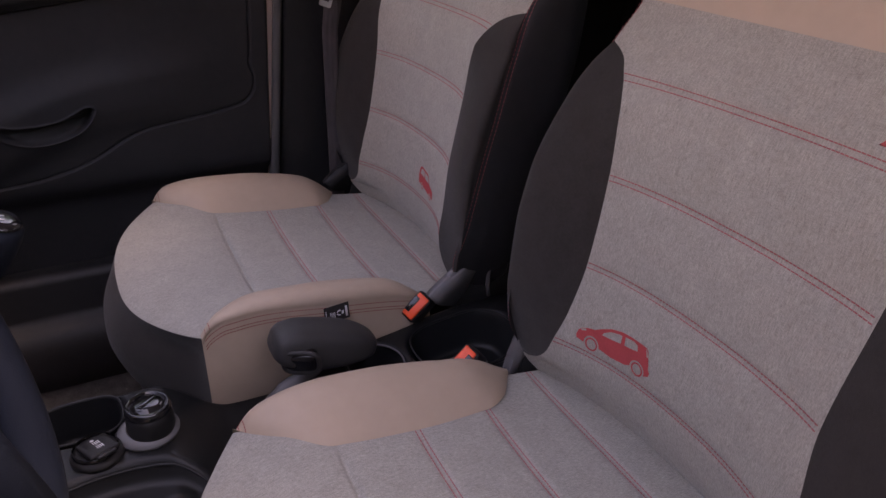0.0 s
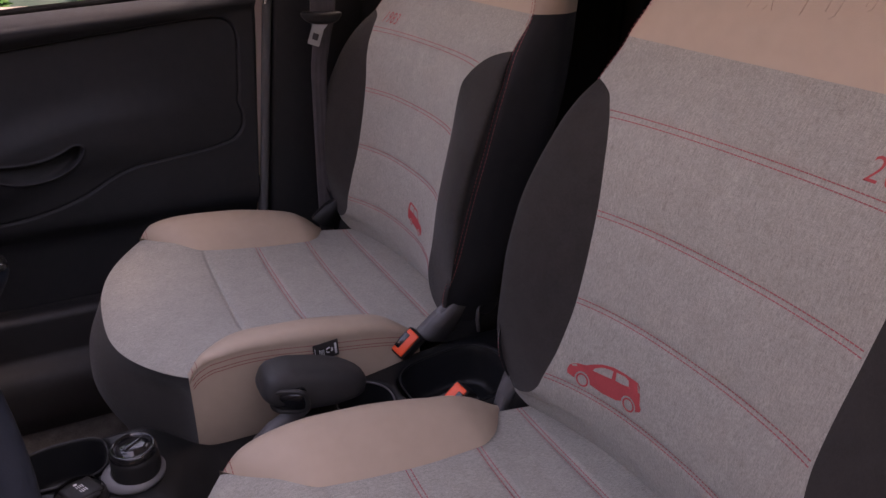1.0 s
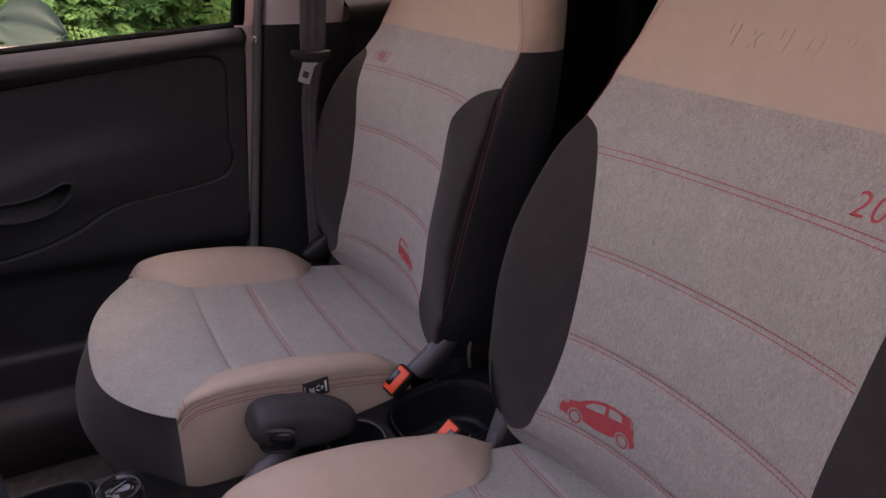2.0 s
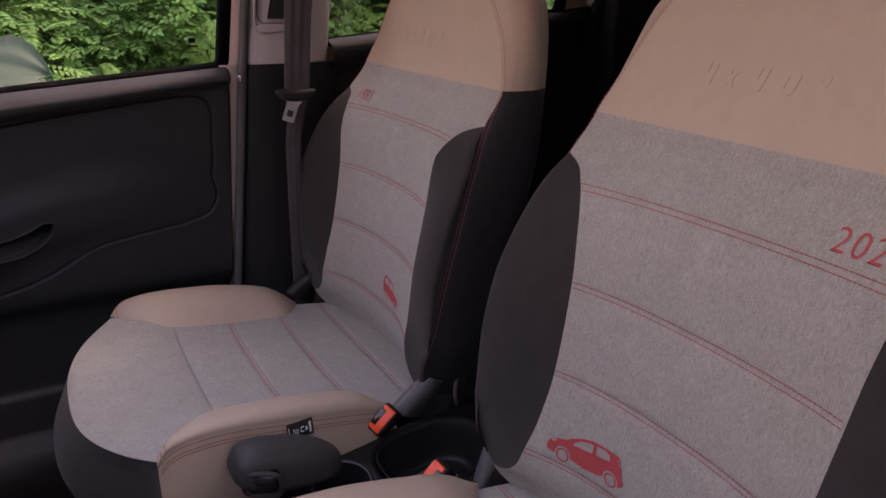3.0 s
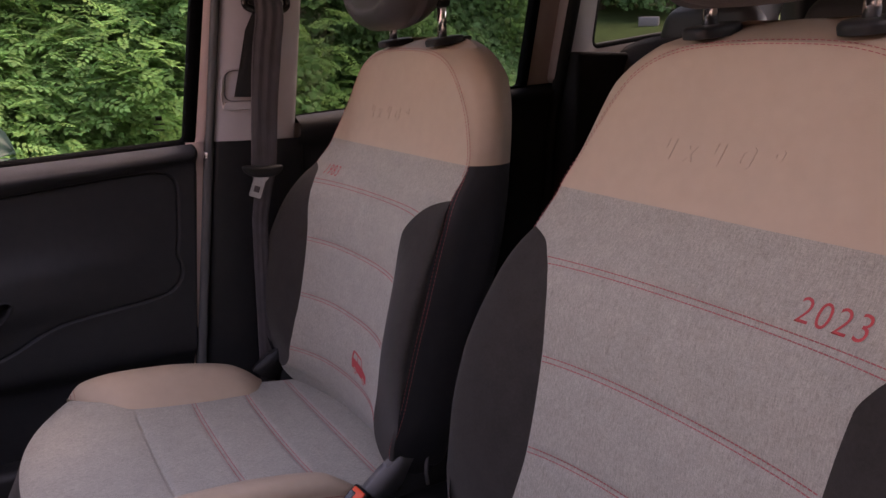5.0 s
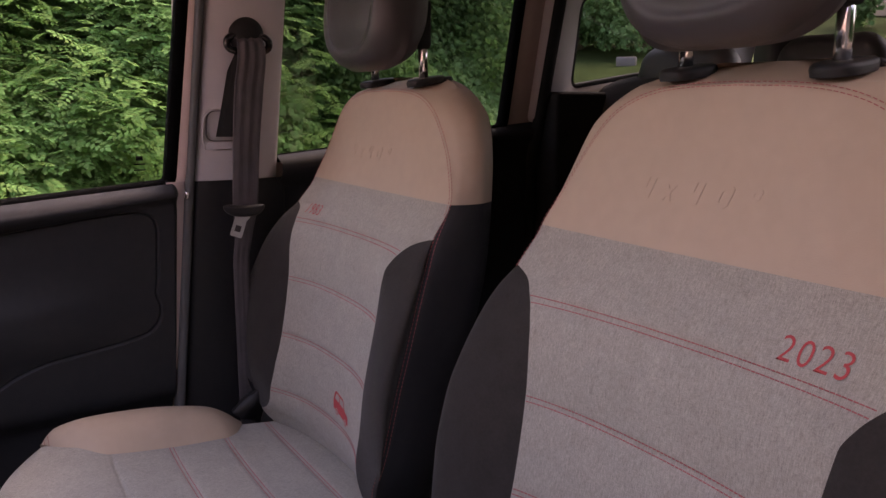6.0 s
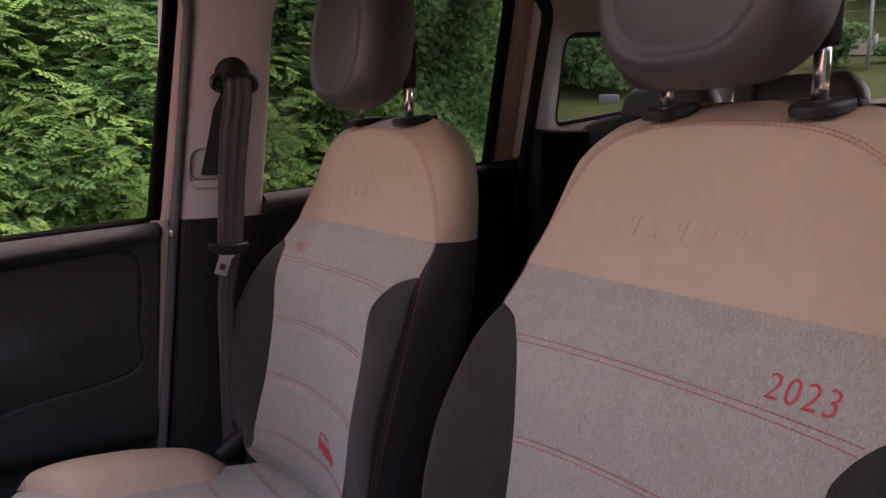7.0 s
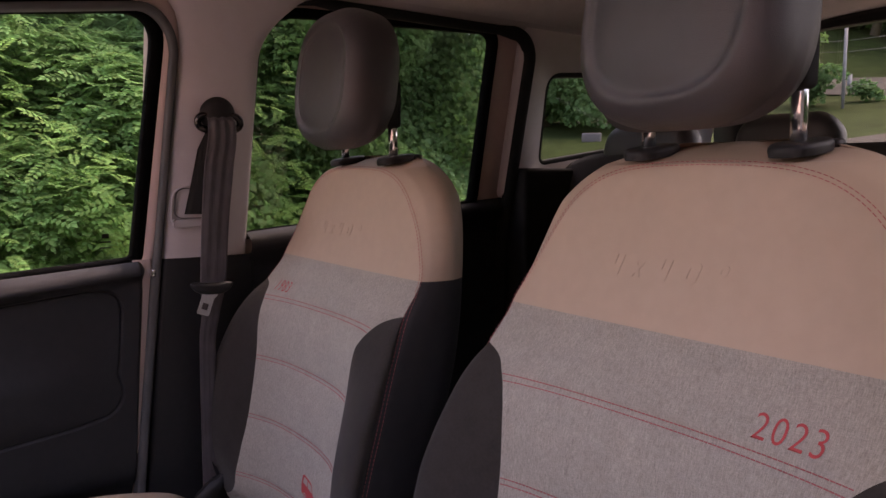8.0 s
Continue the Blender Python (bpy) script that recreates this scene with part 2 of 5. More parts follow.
def stitches(at, length, pitch=0.0046, dash=0.0041, thick=0.0011):
    """Short raised dashes along a path: at(s) gives a place and the outward normal."""
    verts, faces = [], []
    s = 0.0
    while s + dash < length:
        (p, n), (q, _) = at(s), at(s + dash)
        p, q, n = Vector(p), Vector(q), Vector(n).normalized()
        w = (q - p).cross(n).normalized() * thick * 0.5
        mid = (p + q) / 2 + n * thick * 0.9
        k = len(verts)
        verts += [p - w, p + w, q + w, q - w, mid - w * 0.6, mid + w * 0.6]
        faces += [(k, k + 1, k + 5, k + 4), (k + 3, k + 4, k + 5, k + 2), (k, k + 4, k + 3), (k + 1, k + 2, k + 5)]
        s += pitch
    bm = bmesh.new()
    vs = [bm.verts.new(v) for v in verts]
    for f in faces:
        bm.faces.new([vs[i] for i in f])
    return bm


# ---------- front seats ----------
SEAT_X = 0.34
back_yc = curve((0.30, 0.36, 0.42, 0.525, 0.629, 0.735, 0.803, 0.88, 0.94, 0.97, 0.977), (0.362, 0.389, 0.398, 0.386, 0.369, 0.343, 0.306, 0.289, 0.281, 0.276, 0.272))
back_w = curve((0.30, 0.350, 0.356, 0.372, 0.392, 0.45, 0.525, 0.63, 0.70, 0.72, 0.735, 0.746, 0.752, 0.757), (0.225, 0.238, 0.221, 0.196, 0.182, 0.167, 0.158, 0.163, 0.171, 0.181, 0.194, 0.208, 0.222, 0.239))
back_yw = curve((0.30, 0.36, 0.40, 0.45, 0.525, 0.63, 0.70, 0.735, 0.757, 0.805), (0.40, 0.436, 0.434, 0.421, 0.406, 0.386, 0.376, 0.358, 0.337, 0.304))
back_yr = curve((0.30, 0.36, 0.40, 0.45, 0.525, 0.60, 0.65, 0.70, 0.735, 0.757, 0.805), (0.41, 0.434, 0.439, 0.442, 0.439, 0.424, 0.405, 0.380, 0.359, 0.337, 0.304))
back_W = curve((0.30, 0.36, 0.40, 0.45, 0.60, 0.70, 0.757, 0.805, 0.85, 0.882, 0.921, 0.938, 0.9545, 0.9655, 0.9702, 0.9715), (0.228, 0.2465, 0.257, 0.266, 0.266, 0.257, 0.244, 0.239, 0.218, 0.200, 0.172, 0.155, 0.128, 0.092, 0.05, 0.0))
back_yW = curve((0.30, 0.36, 0.40, 0.475, 0.586, 0.684, 0.757, 0.803, 0.88, 0.94, 0.977), (0.40, 0.437, 0.449, 0.431, 0.402, 0.370, 0.336, 0.304, 0.283, 0.277, 0.272))
back_side = curve((0.30, 0.45, 0.60, 0.757, 0.805, 0.88, 0.925, 0.945, 0.962, 0.975, 0.986, 0.993), (0.237, 0.276, 0.276, 0.260, 0.251, 0.232, 0.212, 0.192, 0.168, 0.142, 0.105, 0.06))
back_yb = curve((0.30, 0.45, 0.61, 0.71, 0.81, 0.90, 0.95, 0.975, 0.993), (0.33, 0.315, 0.268, 0.236, 0.214, 0.196, 0.188, 0.186, 0.192))
TOP = 0.9715
SEAMS = (0.409, 0.519, 0.625, 0.731)


def back_front(u, z):
    """Depth of the backrest's front between its side seams."""
    s, au = (1 if u >= 0 else -1), abs(u)
    W, w = back_W(z), min(back_w(z) if z < 0.757 else 9, back_W(z))
    yc, yW = back_yc(z), back_yW(z)
    if z >= 0.757 or au <= w:
        yw = back_yw(z) if z < 0.757 else yW
        t = au / max(w, 1e-4)
        y = yc + (yw - yc) * t**2.4
        groove = sum(math.exp(-(((z - q) / 0.0055) ** 2)) for q in SEAMS)
        puff = 0.0025 * math.sin(math.pi * min(max((z - 0.409) / 0.1073, 0), 3)) ** 2 if 0.409 < z < 0.731 else 0.0
        return y - 0.0028 * groove * (1 - t**8) + puff * (1 - t**4)
    t = (au - w) / max(W - w, 1e-4)
    return bolster(z, t)[1]


def bolster(z, t):
    """Dark side roll from the cloth panel (0) over its ridge to the seam (1): offset and depth."""
    w, W, yw, yW, yr = back_w(z), back_W(z), back_yw(z), back_yW(z), back_yr(z)
    yk = max((yr - 0.125 * (yw + yW)) / 0.75, min(yw, yW))
    u = (1 - t) ** 3 * w + 3 * (1 - t) ** 2 * t * (w + 0.75 * (W - w)) + 3 * (1 - t) * t**2 * (W + 0.33 * (W - w)) + t**3 * W
    y = (1 - t) ** 3 * yw + 3 * (1 - t) ** 2 * t * yk + 3 * (1 - t) * t**2 * yk + t**3 * yW
    return u, y


def back_band(z, t):
    """From the seam (0) round the side to the middle of the back (1)."""
    W, yW, S, yb = (back_W(z), back_yW(z), back_side(z), back_yb(z)) if z < TOP else (0.0, 0.272 - (z - TOP) * 2.8, back_side(z), back_yb(z))
    pts = [(W, yW), (W + 0.6 * (S - W), yW - 0.012), (S, 0.62 * yW + 0.38 * yb), (S - 0.004, yb + 0.03), (S - 0.03, yb), (S * 0.6, yb - 0.012), (0.0, yb - 0.016)]
    n = len(pts) - 1
    k = min(int(t * n), n - 1)
    s = t * n - k
    p = [Vector(pts[max(min(i, n), 0)]) for i in (k - 1, k, k + 1, k + 2)]
    v = 0.5 * ((2 * p[1]) + (p[2] - p[0]) * s + (2 * p[0] - 5 * p[1] + 4 * p[2] - p[3]) * s**2 + (3 * p[1] - p[0] - 3 * p[2] + p[3]) * s**3)
    return v.x, v.y


def frange(a, b, n):
    return [a + (b - a) * i / n for i in range(n + 1)]


def front_point(u, z, lift=0.0):
    e = 0.004
    y = back_front(u, z)
    n = Vector((-(back_front(u + e, z) - back_front(u - e, z)) / (2 * e), 1, -(back_front(u, z + e) - back_front(u, z - e)) / (2 * e))).normalized()
    return Vector((u, y, z)) + n * lift, n


# cushion
cush_w = curve((0.36, 0.478, 0.487, 0.505, 0.53, 0.628, 0.727, 0.78, 0.81, 0.825), (0.225, 0.232, 0.215, 0.186, 0.168, 0.160, 0.163, 0.196, 0.225, 0.246))
cush_W = curve((0.36, 0.478, 0.52, 0.65, 0.78, 0.825), (0.226, 0.236, 0.252, 0.258, 0.256, 0.248))
cush_zc = curve((0.36, 0.45, 0.53, 0.63, 0.73, 0.82, 0.87, 0.90, 0.92), (0.312, 0.322, 0.330, 0.341, 0.352, 0.361, 0.361, 0.357, 0.351))
cush_zw = curve((0.36, 0.478, 0.525, 0.628, 0.727, 0.78, 0.825), (0.312, 0.326, 0.336, 0.348, 0.361, 0.374, 0.371))
cush_zr = curve((0.478, 0.508, 0.541, 0.60, 0.66, 0.75, 0.80, 0.815, 0.825), (0.330, 0.355, 0.375, 0.389, 0.398, 0.402, 0.394, 0.382, 0.366))
cush_zW = curve((0.478, 0.508, 0.65, 0.75, 0.79, 0.81, 0.82, 0.825), (0.322, 0.348, 0.378, 0.390, 0.387, 0.377, 0.366, 0.354))
CSEAMS = (0.43, 0.529, 0.629)


def cush_front(u):
    return 0.913 - 0.0584 * abs(u / 0.21) ** 2.6


def cush_top(u, y):
    au = abs(u)
    w = cush_w(y) if y < 0.825 else 0.246
    zw = cush_zw(y) if y < 0.825 else 0.371 - (y - 0.825) * 0.08
    zc = cush_zc(y)
    t = min(au / w, 1.0)
    z = zc + (zw - zc) * t**2.2
    groove = sum(math.exp(-(((y - q) / 0.0055) ** 2)) for q in CSEAMS)
    deep = 0.8 * math.exp(-(((y - 0.7265) / 0.0032) ** 2)) + 0.5 * math.exp(-(((y - 0.727) / 0.012) ** 2))
    edge = max(0.0, 1 - (cush_front(u) - y) / 0.03)
    return z - (0.003 * groove + 0.006 * deep) * (1 - t**8) - 0.006 * edge**2


def cush_roll(y, t):
    w, W, zw, zW, zr = cush_w(y), cush_W(y), cush_zw(y), cush_zW(y), cush_zr(y)
    zk = max((zr - 0.125 * (zw + zW)) / 0.75, min(zw, zW))
    u = (1 - t) ** 3 * w + 3 * (1 - t) ** 2 * t * (w + 0.45 * (W - w)) + 3 * (1 - t) * t**2 * (W + 0.006) + t**3 * W
    z = (1 - t) ** 3 * zw + 3 * (1 - t) ** 2 * t * zk + 3 * (1 - t) * t**2 * zk + t**3 * zW
    return u, z


def flat_shape(loops):
    """A filled flat figure with holes, as a bmesh in x, y."""
    cu = bpy.data.curves.new("figure", "CURVE")
    cu.dimensions, cu.fill_mode = "2D", "BOTH"
    for loop in loops:
        sp = cu.splines.new("POLY")
        sp.points.add(len(loop) - 1)
        for q, (x, y) in zip(sp.points, loop):
            q.co = (x, y, 0, 1)
        sp.use_cyclic_u = True
    ob = bpy.data.objects.new("figure", cu)
    me = bpy.data.meshes.new_from_object(ob)
    bm = bmesh.new()
    bm.from_mesh(me)
    bpy.data.objects.remove(ob)
    return bm


def lettering(text, size, shear=0.0, spacing=1.0, thin=0.0):
    cu = bpy.data.curves.new("lettering", "FONT")
    cu.body, cu.size, cu.shear, cu.space_character = text, size, shear, spacing
    cu.fill_mode = "BOTH"
    cu.offset = -thin
    cu.resolution_u = 4
    ob = bpy.data.objects.new("lettering", cu)
    me = bpy.data.meshes.new_from_object(ob)
    bm = bmesh.new()
    bm.from_mesh(me)
    bpy.data.objects.remove(ob)
    return bm


def block_figures(high, slant):
    """Outlines of the broad block figures 4x40 with a degree ring."""
    four = [(0, 1), (0, 0.32), (0.36, 0.32), (0.36, 0), (0.57, 0), (0.57, 1), (0.36, 1), (0.36, 0.52), (0.21, 0.52), (0.21, 1)]
    times = [(0, 0.75), (0.17, 0.38), (0, 0), (0.21, 0), (0.30, 0.2), (0.39, 0), (0.60, 0), (0.43, 0.38), (0.60, 0.75), (0.39, 0.75), (0.30, 0.56), (0.21, 0.75)]

    def ring(x0, y0, x1, y1, c):
        return [(x0 + c, y0), (x1 - c, y0), (x1, y0 + c), (x1, y1 - c), (x1 - c, y1), (x0 + c, y1), (x0, y1 - c), (x0, y0 + c)]

    loops = []
    for shapes, x0 in (([four], 0.0), ([times], 0.92), ([four], 1.98), ([ring(0, 0, 0.66, 1, 0.14), ring(0.2, 0.24, 0.46, 0.76, 0.06)], 3.02), ([ring(0, 0.48, 0.42, 1, 0.1), ring(0.14, 0.64, 0.28, 0.84, 0.03)], 4.15)):
        for lp in shapes:
            loops.append([(high * (1.42 * x0 + 1.16 * x + slant * y), high * y) for x, y in lp])
    return loops


def on_back(bm, u0, z0, lift, cuts=2):
    """Lays a flat figure on the backrest; its x runs to the viewer's right."""
    for axis, hi in ((Vector((1, 0, 0)), cuts), (Vector((0, 1, 0)), cuts)):
        for k in range(1, hi):
            bmesh.ops.bisect_plane(bm, geom=bm.verts[:] + bm.edges[:] + bm.faces[:], plane_co=axis * 0.004 * k, plane_no=axis)
    bmesh.ops.triangulate(bm, faces=bm.faces[:])
    for v in bm.verts:
        v.co = front_point(u0 - v.co.x, z0 + v.co.y, lift + v.co.z)[0]
    return bm


def ellipse(cx, cy, rx, ry, n=20):
    return [(cx + rx * math.cos(2 * math.pi * k / n), cy + ry * math.sin(2 * math.pi * k / n)) for k in range(n)]


def modern_car():
    """Side view of a small hatchback, 1 long, nose at 0."""
    body = [(0.01, 0.07), (0.0, 0.11), (0.015, 0.17), (0.05, 0.205), (0.12, 0.237), (0.22, 0.265), (0.30, 0.317), (0.42, 0.38), (0.56, 0.42), (0.70, 0.43), (0.82, 0.43), (0.90, 0.427), (0.93, 0.405), (0.965, 0.28), (0.975, 0.205), (1.0, 0.175), (0.987, 0.13), (0.926, 0.095)]
    body += [(0.828 + 0.10 * math.cos(a), 0.12 + 0.10 * math.sin(a)) for a in np.linspace(-0.1, math.pi + 0.1, 10)]
    body += [(0.66, 0.075), (0.48, 0.05), (0.32, 0.066)]
    body += [(0.204 + 0.10 * math.cos(a), 0.072 + 0.10 * math.sin(a)) for a in np.linspace(0.0, math.pi + 0.2, 10)]
    w1 = [(0.315, 0.25), (0.335, 0.288), (0.42, 0.345), (0.53, 0.377), (0.572, 0.38), (0.569, 0.285), (0.446, 0.263)]
    w2 = [(0.614, 0.39), (0.722, 0.403), (0.785, 0.387), (0.80, 0.324), (0.705, 0.302), (0.62, 0.293)]
    lamp = [(0.04, 0.195), (0.104, 0.22), (0.112, 0.20), (0.056, 0.177)]
    tail = [(0.895, 0.418), (0.915, 0.405), (0.952, 0.334), (0.925, 0.333)]
    loops = [body, w1, w2, lamp, tail]
    for cx, cy in ((0.204, 0.072), (0.828, 0.12)):
        loops += [ellipse(cx, cy, 0.080, 0.080), ellipse(cx, cy, 0.060, 0.060)]
    return loops


def old_car():
    """Side view of a boxy hatchback of the eighties, 1 long, tail at 0."""
    body = [(0.0, 0.12), (0.0, 0.30), (0.03, 0.34), (0.26, 0.39), (0.36, 0.58), (0.42, 0.61), (0.86, 0.61), (0.94, 0.56), (1.0, 0.34), (1.0, 0.12), (0.89, 0.10)]
    body += [(0.79 + 0.095 * math.cos(a), 0.09 + 0.095 * math.sin(a)) for a in np.linspace(0.2, math.pi - 0.2, 8)]
    body += [(0.33, 0.09)]
    body += [(0.21 + 0.095 * math.cos(a), 0.09 + 0.095 * math.sin(a)) for a in np.linspace(0.2, math.pi - 0.2, 8)]
    w1 = [(0.31, 0.40), (0.39, 0.56), (0.60, 0.56), (0.60, 0.40)]
    w2 = [(0.64, 0.40), (0.64, 0.56), (0.85, 0.56), (0.91, 0.40)]
    loops = [body, w1, w2]
    for cx in (0.21, 0.79):
        loops += [ellipse(cx, 0.085, 0.075, 0.075), ellipse(cx, 0.085, 0.045, 0.045)]
    return [[(1 - x, y) for x, y in lp] for lp in loops]


ZTOP = [TOP - 0.0315 * (1 - q) ** 2.5 for q in frange(0.004, 1, 60)]


def build_seat(x, label, year, year_u, car, car_u, car_len, car_high, worn=0.0, car_tilt=0.05, car_z=0.4185, strap=(), figure=0.0285):
    seat = empty("front_seat", label, "car seat", "front seats", at=(x, 0, 0))
    # cloth middle of the backrest
    zs = frange(0.30, 0.805, 150)
    rows = []
    for z in zs:
        w = min(back_w(z), back_W(z)) if z < 0.757 else back_W(z)
        rows.append([(u, back_front(u, z), z) for u in [w * q for q in frange(-0.99999, 0.99999, 44)]])
    part("back_panel", grid(rows), M_CLOTH, seat, "grey melange cloth with quilted cross seams")
    # side rolls
    for s in (-1, 1):
        rows = []
        for z in [0.350 + 0.05 * q * q for q in frange(0, 1, 20)] + frange(0.406, 0.757, 60):
            rows.append([(s * u, y, z) for u, y in [bolster(z, q) for q in frange(0, 1, 36)]])
        part("side_bolster", grid(rows), M_DARK, seat, "dark charcoal cloth roll")
    # leather top
    rows = []
    for z in frange(0.805, 0.9395, 44) + ZTOP:
        W = back_W(z)
        rows.append([(u, back_front(u, z), z) for u in [W * q for q in frange(-1, 1, 30)]])
    part("upper_panel", grid(rows), M_BEIGE, seat, "smooth beige leatherette with embossed figures")
    # bands round sides, back and top: dark below, beige above
    for name, z0, z1, n, m in (("side_cover", 0.30, 0.805, 60, M_SOFT), ("top_band", 0.805, 0.993, 60, M_BEIGE)):
        rows = []
        for z in frange(z0, z1, n) if z1 < 0.9 else frange(z0, 0.9395, 44) + ZTOP + frange(TOP + 0.0005, z1, 14):
            half = [back_band(z, q) for q in frange(0, 1, 60)]
            rows.append([(u, y, z) for u, y in half] + [(-u, y, z) for u, y in half[-2::-1]])
        bm = grid(rows)
        if z1 > 0.9:
            top = [v for v in bm.verts if v.co.z > 0.9929]
            bmesh.ops.contextual_create(bm, geom=top)
        part(name, bm, m, seat, "dark cloth side and back" if m is M_SOFT else "beige leatherette side of the top")
    # seam threads up one side, over the top and down the other
    half = [(back_W(z), z) for z in frange(0.37, 0.94, 240)]
    half += [(back_W(z), z) for z in [TOP - 0.0315 * (1 - q) ** 2.5 for q in frange(0.004, 1, 120)]]
    line = [Vector(p) for p in half] + [Vector((-u, z)) for u, z in half[-2::-1]]
    for du in (0.0030, -0.0024):
        pts = []
        for i, p in enumerate(line):
            r = 16 if abs(p.x) < 0.05 else 3
            t = line[min(i + r, len(line) - 1)] - line[max(i - r, 0)]
            nrm = Vector((t.y, -t.x)).normalized()
            s = 1 if p.x >= 0 else -1
            z, W = p.y, back_W(min(p.y, TOP))
            if z > 0.79:
                q = p + nrm * (du * 0.4 if du > 0 else du)
                y = back_front(q.x, q.y) + 0.0006 if du < 0 else back_yW(min(p.y, TOP)) - 0.0010
                pts.append(Vector((q.x, y, q.y)))
                continue
            far = (0.0065 if du > 0 else 0.0012) * min(1.0, (0.80 - z) / 0.04) + 0.0004  # both rows on the side cover
            k = 0.002
            u, y = back_band(z, k)
            while math.hypot(u - W, y - back_yW(z)) < far and k < 0.4:
                k += 0.002
                u, y = back_band(z, k)
            pts.append(Vector((s * u, y, z)))
        acc = [0.0]
        for p, q in zip(pts, pts[1:]):
            acc.append(acc[-1] + (q - p).length)

        def along(d, pts=pts, acc=acc):
            i = min(max(int(np.searchsorted(acc, d)), 1), len(acc) - 1)
            f = (d - acc[i - 1]) / max(acc[i] - acc[i - 1], 1e-9)
            p = pts[i - 1].lerp(pts[i], f)
            s = max(-1, min(1, p.x / 0.15))
            return p + Vector((s * 0.0004, 0.0006, 0.0002)), Vector((s * 0.6, 0.8, 0.2))

        part("stitching", stitches(along, acc[-1], pitch=0.0060, dash=0.0043, thick=0.0008), M_ROSE, seat, "red sewing thread")
    # cross seams
    for zq in SEAMS:
        for dz in (-0.0031, 0.0031):
            w = back_w(zq + dz) - 0.0008
            part("stitching", stitches(lambda d: front_point(w - d, zq + dz, 0.0003), 2 * w, thick=0.0012), M_ROSE, seat, "rose sewing thread")
    # fold where cloth meets leatherette
    fold = [front_point(u, 0.805, -0.0004)[0] for u in frange(-back_W(0.805), back_W(0.805), 60)]
    part("seam_fold", tube(fold, 0.0005, 6), M_CLOTH, seat, "folded cloth seam")
    # figures
    part("year_print", on_back(lettering(year, figure, spacing=1.16, thin=0.0002), year_u, 0.7435, 0.0008, 20), M_PRINT, seat, "red printed year %s" % year)
    part("car_print", on_back(flat_shape([[(x * car_len, y * car_high + car_tilt * car_len * x) for x, y in lp] for lp in car()]), car_u, car_z, 0.0008, 28), M_PRINT, seat, "red printed side view of a small car")
    bm = flat_shape(block_figures(0.0215, 0.35))
    ext = bmesh.ops.extrude_face_region(bm, geom=bm.faces[:])
    for v in [g for g in ext["geom"] if isinstance(g, bmesh.types.BMVert)]:
        v.co.z += 0.0012
    part("embossing", on_back(bm, 0.0980, 0.8545, -0.0006, 0), M_BEIGE, seat, "raised figures in beige leatherette", smooth=False)
    # cushion cloth
    rows = []
    for v in frange(0, 1, 290):
        row = []
        for q in frange(-1, 1, 44):
            if v <= 0.845:
                y = 0.36 + (v / 0.845) * (0.825 - 0.36)
                w = cush_w(y)
                row.append((q * w, y, cush_top(q * w, y)))
            else:
                u = q * 0.246
                y = 0.825 + (v - 0.845) / 0.155 * (cush_front(u) - 0.825)
                row.append((u, y, cush_top(u, y)))
        rows.append(row)
    part("cushion_panel", grid(rows), M_CLOTH, seat, "grey melange cloth with quilted cross seams")
    for s in (-1, 1):
        rows = [[(s * u, y, z - worn * math.sin(0.5 * math.pi * q) * min(1, (y - 0.478) / 0.08)) for q in frange(0, 1, 16) for u, z in [cush_roll(y, q)]] for y in frange(0.478, 0.825, 60)]
        part("cushion_bolster", grid(rows), M_BEIGE, seat, "beige leatherette cushion roll")
        rows = []
        for y in frange(0.478, 0.825, 50):
            W, zW = cush_W(y), cush_zW(y) - worn * min(1, (y - 0.478) / 0.08)
            rows.append([(s * (W + 0.006 * math.sin(math.pi * q) - 0.02 * q**3), y, zW + (0.20 - zW) * q) for q in frange(0, 1, 12)])
        part("cushion_side", grid(rows), M_BEIGE, seat, "beige leatherette cushion side")
        for dd in (0.004, 0.012, 0.0165):
            def at(d, dd=dd, s=s):
                y = 0.49 + d
                W, zW = cush_W(y), cush_zW(y) - worn
                q = dd / (zW - 0.2)
                return Vector((s * (W + 0.006 * math.sin(math.pi * q) + 0.0004), y, zW - dd)), Vector((s, 0, 0.2))
            part("stitching", stitches(at, 0.333, thick=0.0009), M_RED, seat, "red sewing thread")
        for dd in (0.006, 0.012):
            pts = [Vector((s * u, 0.825 - dd, z - worn * math.sin(0.5 * math.pi * q) + 0.0004)) for q in frange(0, 1, 30) for u, z in [cush_roll(0.825 - dd, q)]]
            acc = [0.0]
            for p, q in zip(pts, pts[1:]):
                acc.append(acc[-1] + (q - p).length)

            def on_roll(d, pts=pts, acc=acc, s=s):
                i = min(max(int(np.searchsorted(acc, d)), 1), len(acc) - 1)
                return pts[i - 1].lerp(pts[i], (d - acc[i - 1]) / max(acc[i] - acc[i - 1], 1e-9)), Vector((0.4 * s, 0.3, 0.9))

            part("cushion_stitching", stitches(on_roll, acc[-1], thick=0.0009), M_RED, seat, "red sewing thread")
    for yq in CSEAMS:
        for dy in (-0.0031, 0.0031):
            w = cush_w(yq + dy) - 0.0008
            part("stitching", stitches(lambda d: (Vector((w - d, yq + dy, cush_top(w - d, yq + dy) + 0.0003)), Vector((0, 0, 1))), 2 * w, thick=0.0012), M_ROSE, seat, "rose sewing thread")
    # dark front apron, round the corners
    rows = []
